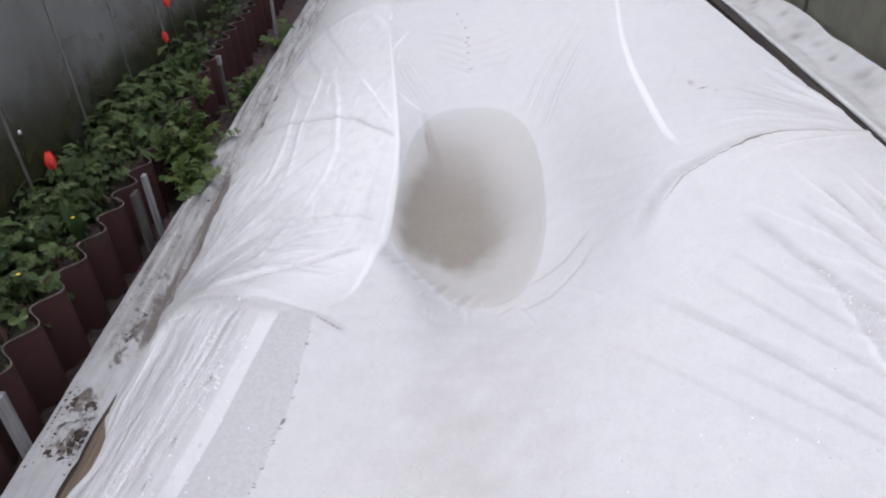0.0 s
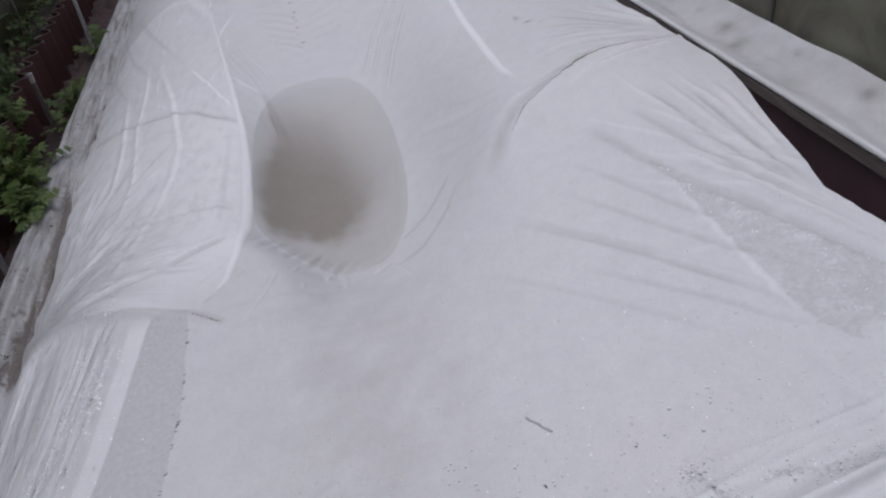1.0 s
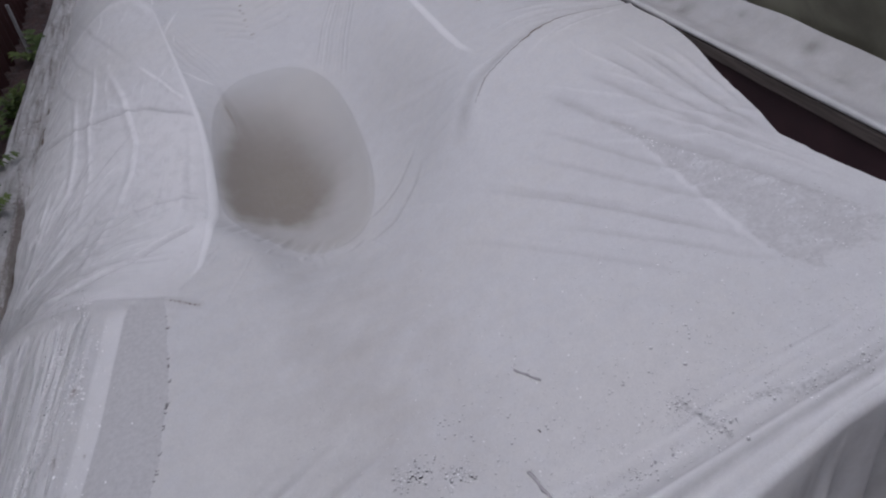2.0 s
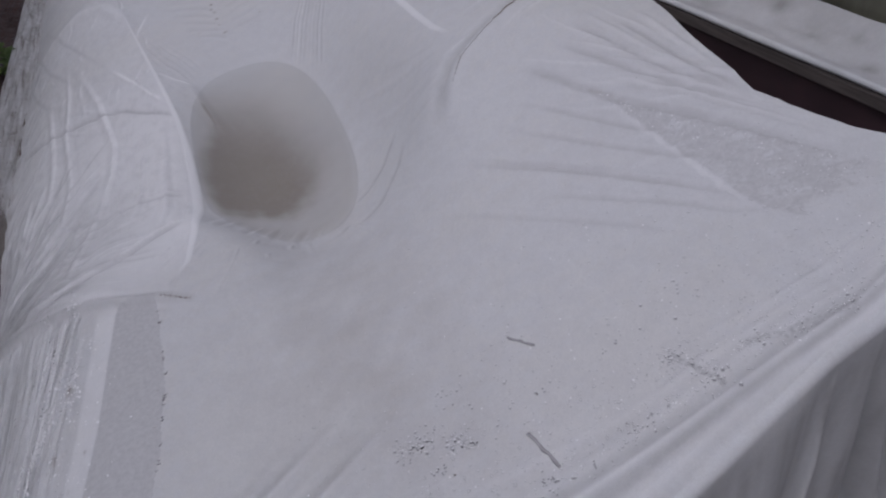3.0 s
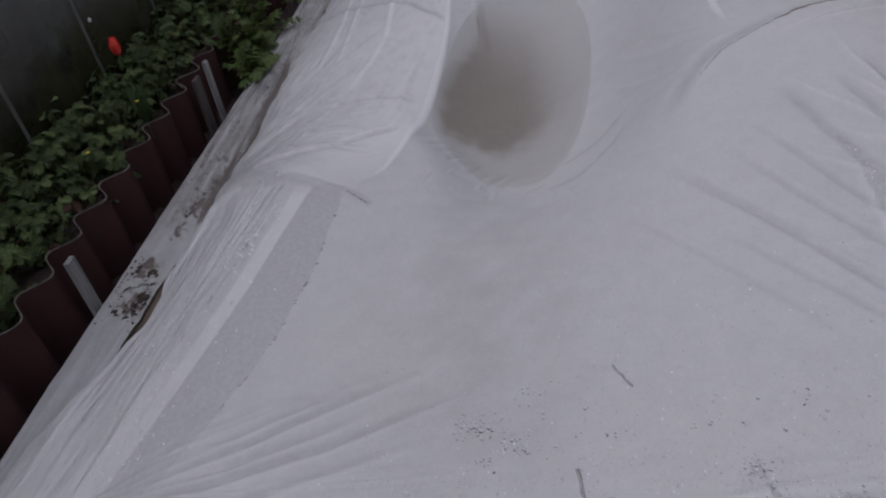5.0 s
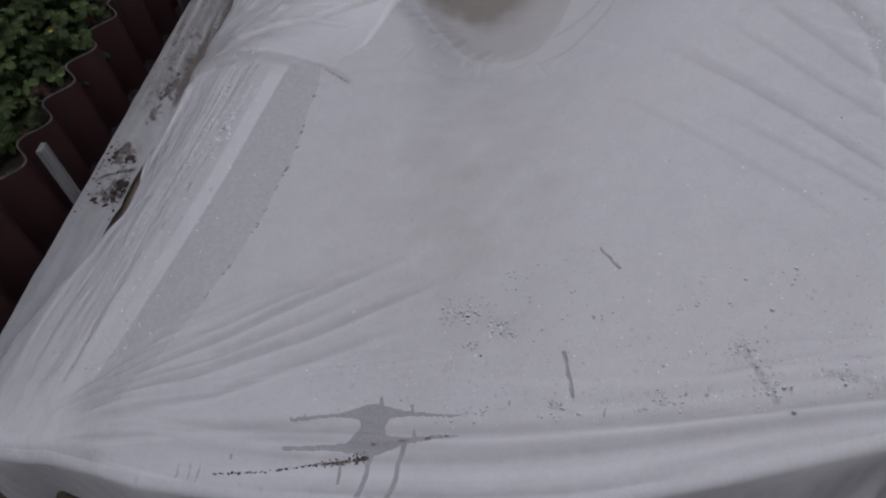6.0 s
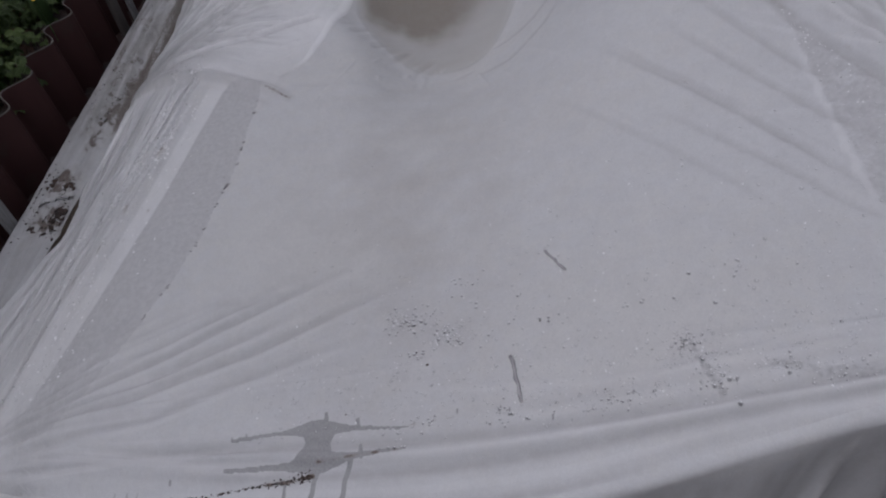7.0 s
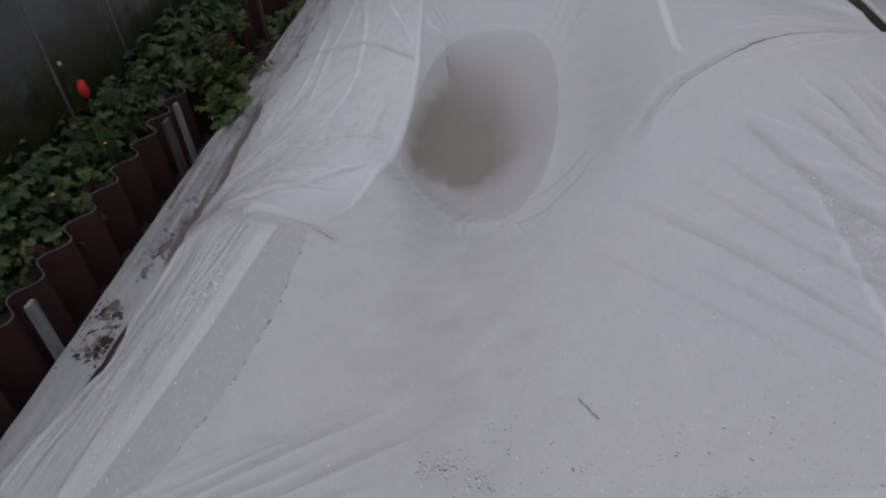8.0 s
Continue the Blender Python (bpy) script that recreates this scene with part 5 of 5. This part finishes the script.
# white dots set on the drops as painted highlights
scatter("raindrop_highlights", 240, on_drop, (0.0006, 0.0011), GLINT, 0.6, "bright sky glints on the larger raindrops", 31, high)
scatter("droplet_glints", 1700, near_bay, (0.0004, 0.0008), GLINT, 0.6, "white fibre tips showing through the raindrops", 1, above)
scatter("water_beads", 620, left_slope, (0.0010, 0.0024), BEAD, 0.6, "fine beads of rain on the fleece slope", 2)
# white dots as painted sparkle over the near bay and the slope
scatter("fleece_pills", 420, near_bay, (0.0006, 0.0013), GLINT, 0.6, "tiny white pills of fibre on the fleece", 6)
scatter("fibre_bobbles", 1000, left_slope, (0.0008, 0.0024), GLINT, 0.6, "tiny white bobbles on the fleece slope", 7)
def on_wedge(rng):
    y = rng.uniform(0.58, 1.06)
    inner, outer = (float(np.interp(y, (0.56, 0.70, 0.83, 0.95, 1.06), side)) for side in ((0.69, 0.625, 0.612, 0.603, 0.597), (0.80, 0.74, 0.67, 0.637, 0.600)))
    return inner + (outer - inner) * rng.random() ** 0.7, y


# more white dots, the sparkle of rain on the wedge
scatter("wedge_beads", 130, on_wedge, (0.0006, 0.0013), GLINT, 0.6, "bright beads of rain on a damp wedge of fleece", 17)
scatter("earth_crumbs", 16, near_bay, (0.0007, 0.0015), CRUMB, 0.5, "tiny specks of earth on the fleece", 3)


def near_streak(rng):
    t = 1 - rng.random() ** 1.7
    wide = 0.0007 + 0.0018 * ease(0.62, 0.85, t)
    x, y = (np.interp(t, (0, 0.4, 0.7, 0.9, 1), line) for line in ((-0.305, -0.226, -0.164, -0.123, -0.100), (0.340, 0.346, 0.359, 0.364, 0.370)))
    return float(x) + rng.gauss(0, 0.002), float(y) + rng.gauss(0, float(wide))


scatter("earth_streak", 230, near_streak, (0.0006, 0.0017), CLOD, 0.6, "thin streak of dark earth crumbs near the fleece edge", 8)


def on_hem(rng):
    if rng.random() < 0.75:
        cx, cy = rng.choice(((-0.945, 1.24), (-0.95, 1.22), (-0.915, 1.11), (-0.93, 1.13), (-0.90, 1.48), (-0.93, 1.62)))
        return min(max(cx + rng.gauss(0, 0.026), -0.985), -0.885), cy + rng.gauss(0, 0.042)
    return rng.uniform(-0.985, -0.89), rng.uniform(1.4, 3.6)


scatter("earth_clods", 800, on_hem, (0.0008, 0.0030), CLOD, 0.55, "crumbs of dark earth on the fleece hem", 4, hem_z)


def in_heap(rng):
    cx, cy, w = rng.choice(((-0.938, 1.255, 1.0), (-0.918, 1.225, 0.8), (-0.915, 1.115, 1.0), (-0.905, 1.145, 0.8), (-0.925, 1.09, 0.8)))
    return min(cx + w * rng.gauss(0, 0.013), -0.884), cy + w * rng.gauss(0, 0.015)


scatter("earth_lumps", 120, in_heap, (0.0025, 0.0085), CLOD, 0.55, "heap of dark damp earth lumps on the hem", 14, hem_z)


def torn_scrap(x, y, turn):
    """A crumpled strip of torn fleece."""
    u, v = np.meshgrid(np.linspace(-0.5, 0.5, 22), np.linspace(-0.5, 0.5, 9), indexing="ij")
    long, wide = 0.085 * u, 0.018 * v * (1 + 0.5 * wobble(u, 0 * u, 0.4, 91))
    px, py = x + long * math.cos(turn) - wide * math.sin(turn), y + long * math.sin(turn) + wide * math.cos(turn)
    z = 0.2875 + 0.006 * wobble(u, v, 0.35, 92) + 0.004 * np.abs(v)
    at = attr_zero(u.shape)
    at["grime"] = 0.22 + 0.15 * wobble(u, v, 0.3, 93)
    return tagged(part("torn_scrap", sheet_mesh("torn_scrap", np.stack([px, py, z], -1), at), FLEECE), "crumpled torn strip of white fleece among earth lumps", "fleece scrap")


torn_scrap(-0.925, 1.185, 0.25)


def twig(a, b, radius):
    pts = []
    for i in range(7):
        t = i / 6
        x, y = mixed(a[0], b[0], t) + 0.001 * math.sin(40 * i + 300 * a[0]), mixed(a[1], b[1], t) + 0.001 * math.cos(31 * i)
        pts.append((x, y, top_z(x, y) + radius * 0.4))
    ob = part("twig", tube(pts, [radius * (0.9 + 0.2 * math.sin(9 * k)) for k, _ in enumerate(pts)]), TWIG)
    return tagged(ob, "short wet grey twig lying on the fleece", "twig", "twigs on the fleece")


twig((0.214, 0.689), (0.241, 0.647), 0.0022)
twig((0.162, 0.514), (0.174, 0.446), 0.0028)


# ---- plants ----
def leaflet(bm, root, tip_dir, side_dir, length, width, teeth, fold_up, droop):
    """One toothed leaf blade, creased along its midrib."""
    up = tip_dir.cross(side_dir)
    mids, lefts, rights = [], [], []
    n = 8
    for i in range(n + 1):
        t = i / n
        w = width * math.sin(math.pi * min(t * 0.92 + 0.06, 1)) ** 0.7 * (1 + (teeth if i % 2 else -teeth))
        c = root + tip_dir * (length * t) - up * (droop * length * t * t)
        mids.append(bm.verts.new(c))
        lefts.append(bm.verts.new(c + side_dir * w + up * w * fold_up))
        rights.append(bm.verts.new(c - side_dir * w + up * w * fold_up))
    for i in range(n):
        bm.faces.new((mids[i], lefts[i], lefts[i + 1], mids[i + 1]))
        bm.faces.new((mids[i], mids[i + 1], rights[i + 1], rights[i]))


def berry_blade(bm, root, tip_dir, side_dir, length, width, cup, droop, rng):
    """A broad strawberry leaflet: widest past its middle, toothed, pleated along its side veins."""
    up, n = tip_dir.cross(side_dir), 9
    rows = []
    for i in range(n + 1):
        t = i / n
        w = width * (math.sin(math.pi * (0.04 + 0.90 * t**0.85)) ** 0.62) * (1.0 if i % 2 else 0.70)
        c = root + tip_dir * (length * t) - up * (droop * length * t * t)
        pleat = 0.13 * width * (1 if i % 2 else -1)
        rows.append([bm.verts.new(c + side_dir * (w * e) + up * (cup * w * abs(e) - droop * 0.5 * w * e * e + (pleat if abs(e) == 0.55 else 0)) + tip_dir * (0.22 * w * abs(e))) for e in (-1, -0.55, 0, 0.55, 1)])
    for a, b in zip(rows, rows[1:]):
        for k in range(4):
            bm.faces.new((a[k], a[k + 1], b[k + 1], b[k]))


def berry_leaf_mesh(seed):
    """A strawberry leaf: a stalk that rises from the crown, with three toothed blades."""
    rng = random.Random(seed)
    height, out, size = rng.uniform(0.07, 0.36) * (0.6 if seed % 8 == 3 else 1), rng.uniform(0.06, 0.20), rng.uniform(0.025, 0.044)
    pts = [(out * t**1.5, 0, height * t) for t in (0, 0.35, 0.7, 1)]
    bm = tube(pts, (0.0022, 0.002, 0.0018, 0.0014), 5)
    tip = Vector(pts[-1])
    tilt = Matrix.Rotation(rng.uniform(0.0, 0.75), 3, "Y") @ Matrix.Rotation(rng.uniform(-0.45, 0.45), 3, "X")
    for a in (0, 1.55, -1.55):
        d = tilt @ Vector((math.cos(a), math.sin(a), 0))
        sd = tilt @ Vector((-math.sin(a), math.cos(a), 0))
        berry_blade(bm, tip, d, sd, size * 1.75 * rng.uniform(0.85, 1.15), size * rng.uniform(0.72, 0.90), rng.uniform(0.15, 0.75), rng.uniform(0.05, 0.55), rng)
    mesh = bpy.data.meshes.new("leaf")
    bm.to_mesh(mesh)
    bm.free()
    mesh.materials.append(DRY_LEAF if seed % 8 == 3 else BERRY_LEAF)
    return mesh


BERRY_LEAVES = [berry_leaf_mesh(100 + k) for k in range(24)]


def strawberry_plant(x, y, z, leaves, scale, rng):
    plant = empty("strawberry_plant", (x, y, z))
    for k in range(leaves):
        ob = part("leaf", rng.choice(BERRY_LEAVES), None, plant)
        a = k * 2.4 + rng.uniform(-0.5, 0.5)
        s = scale * rng.uniform(0.7, 1.15)
        ob.matrix_local = pose(0.012 * math.cos(a), 0.012 * math.sin(a), -0.004, rng.uniform(-22, 22), rng.uniform(-30, 26), math.degrees(a)) @ Matrix.Diagonal((s, s, s, 1))
    return tagged(plant, "leafy green strawberry plant growing in dark soil", "strawberry plant", "strawberries in the bed")


rng = random.Random(12)
yy = 0.75
while yy < 5.6:
    edge = -1.095 - 0.047 * (yy - 1.2)
    for x, big in ((edge - 0.105, 1.0), (edge - 0.17, 1.15), (edge - 0.225, 1.2), (edge - 0.27, 1.1)):
        if x > -1.405:
            strawberry_plant(x + rng.uniform(-0.025, 0.025), yy + rng.uniform(-0.04, 0.04), 0.318, rng.randint(24, 31) if yy < 3.6 else 14, big * rng.uniform(0.27, 0.42) * (1.0 if yy < 2.5 else 1.08), rng)
    yy += 0.115 if yy < 3.6 else 0.2


def weed_leaf_mesh(seed):
    """A feathery leaf: a thin stalk with lobes in pairs."""
    r = random.Random(seed)
    length = r.uniform(0.12, 0.19)
    pts = [(length * 0.65 * t, 0.01 * math.sin(3 * t), length * (0.75 * t - 0.35 * t * t)) for t in np.linspace(0, 1, 6)]
    bm = tube(pts, (0.0016, 0.0015, 0.0014, 0.0012, 0.001, 0.0008), 4)
    for i in range(1, 6):
        for sgn in (1, -1):
            for a in (0.5, 1.15):
                d = Vector((math.cos(a), sgn * math.sin(a), r.uniform(-0.2, 0.3))).normalized()
                leaflet(bm, Vector(pts[i]), d, Vector((-d.y, d.x, 0)).normalized(), 0.026 * r.uniform(0.7, 1.2), 0.0062, 0.25, 0.3, 0.3)
    mesh = bpy.data.meshes.new("leaf")
    smooth(bm).to_mesh(mesh)
    bm.free()
    mesh.materials.append(WEED_LEAF)
    return mesh


WEED_LEAVES = [weed_leaf_mesh(300 + k) for k in range(6)]


def weed(x, y, z, count, scale, rng, lean=0.0):
    plant = empty("weed", (x, y, z))
    for k in range(count):
        ob = part("leaf", rng.choice(WEED_LEAVES), None, plant)
        a = k * 2.4 + rng.uniform(-0.6, 0.6)
        s = scale * rng.uniform(0.6, 1.2)
        ob.matrix_local = pose(lean * rng.random(), rng.uniform(-0.05, 0.05) * scale, 0.06 * scale * rng.random(), rng.uniform(-20, 20), rng.uniform(-55, 15), math.degrees(a)) @ Matrix.Diagonal((s, s, s, 1))
    return tagged(plant, "feathery light green weed growing beside the fleece hem", "weed", "weeds along the hem")


weed(-1.03, 2.32, 0.24, 36, 0.9, rng, 0.05)
weed(-1.05, 2.47, 0.26, 32, 0.9, rng, 0.03)
weed(-1.08, 2.62, 0.22, 26, 1.1, rng, 0.02)
weed(-1.13, 2.42, 0.33, 24, 0.75, rng, 0.04)
weed(-1.15, 2.66, 0.33, 22, 0.8, rng, 0.04)
weed(-1.17, 2.95, 0.33, 18, 0.8, rng, 0.04)
weed(-1.01, 1.50, 0.10, 5, 0.5, rng)
weed(-1.05, 3.25, 0.12, 10, 1.0, rng, 0.03)
weed(-1.09, 3.46, 0.13, 26, 1.0, rng, 0.04)
weed(-1.06, 3.60, 0.13, 18, 0.9, rng, 0.03)
weed(-1.05, 4.2, 0.12, 14, 1.2, rng, 0.03)


def tulip(x, y, z, head, rng, size=1.0):
    plant = empty("tulip", (x, y, z))
    h = head - z
    part("stem", tube([(0, 0, 0), (0.006, 0.004, h * 0.5), (0, 0, h - 0.02)], (0.0035, 0.003, 0.003)), STALK, plant)
    bloom = bmesh.new()
    for k in range(6):
        a = k * math.tau / 6
        rr = 0.017 * size if k % 2 else 0.014 * size
        d = Vector((math.cos(a), math.sin(a), 0))
        sd = Vector((-math.sin(a), math.cos(a), 0))
        cols = []
        for i in range(7):
            t = i / 6
            out = rr * (math.sin(math.pi * min(0.12 + 0.72 * t, 1)) ** 0.8)
            w = 0.016 * size * math.sin(math.pi * (0.14 + 0.82 * t)) ** 0.8
            zc = h - 0.028 + 0.062 * size * t
            cols.append([bloom.verts.new(d * (out - 0.25 * w * j * j) + sd * (w * j) + Vector((0, 0, zc))) for j in (-1, -0.5, 0, 0.5, 1)])
        for p, q in zip(cols, cols[1:]):
            for j in range(4):
                bloom.faces.new((p[j], p[j + 1], q[j + 1], q[j]))
    part("bloom", smooth(bloom), RED_PETAL, plant, "closed bright red bloom")
    for k in range(3):
        a = rng.uniform(0, 6.28)
        blade = bmesh.new()
        d = Vector((math.cos(a) * 0.45, math.sin(a) * 0.45, 0.9)).normalized()
        leaflet(blade, Vector((0, 0, 0)), d, Vector((-math.sin(a), math.cos(a), 0)), 0.145 * rng.uniform(0.8, 1.1), 0.016, 0.0, 0.4, -0.25)
        part("leaf", smooth(blade), TULIP_LEAF, plant)
    return tagged(plant, "tulip with one closed red bloom among the strawberries", "tulip", "tulips in the bed")


tulip(-1.20, 1.89, 0.32, 0.612, rng, 0.88)
tulip(-1.27, 3.08, 0.32, 0.60, rng, 0.72)
tulip(-1.28, 3.22, 0.32, 0.71, rng, 0.85)


def yellow_flower(x, y, z, head):
    plant = empty("yellow_flower", (x, y, z))
    part("stem", tube([(0, 0, 0), (0.004, 0, (head - z) / 2), (0, 0, head - z)], (0.0016, 0.0014, 0.0012)), STALK, plant)
    bm = bmesh.new()
    for k in range(12):
        a = k * math.tau / 12
        leaflet(bm, Vector((0, 0, head - z)), Vector((math.cos(a), math.sin(a), 0.25)).normalized(), Vector((-math.sin(a), math.cos(a), 0)), 0.006, 0.0019, 0.0, 0.1, 0.1)
    part("bloom", smooth(bm), YELLOW_PETAL, plant, "small yellow bloom")
    return tagged(plant, "small yellow flower on a thin stem", "flower", "yellow flowers in the bed")


yellow_flower(-1.13, 1.78, 0.32, 0.48)
yellow_flower(-1.16, 1.52, 0.32, 0.47)
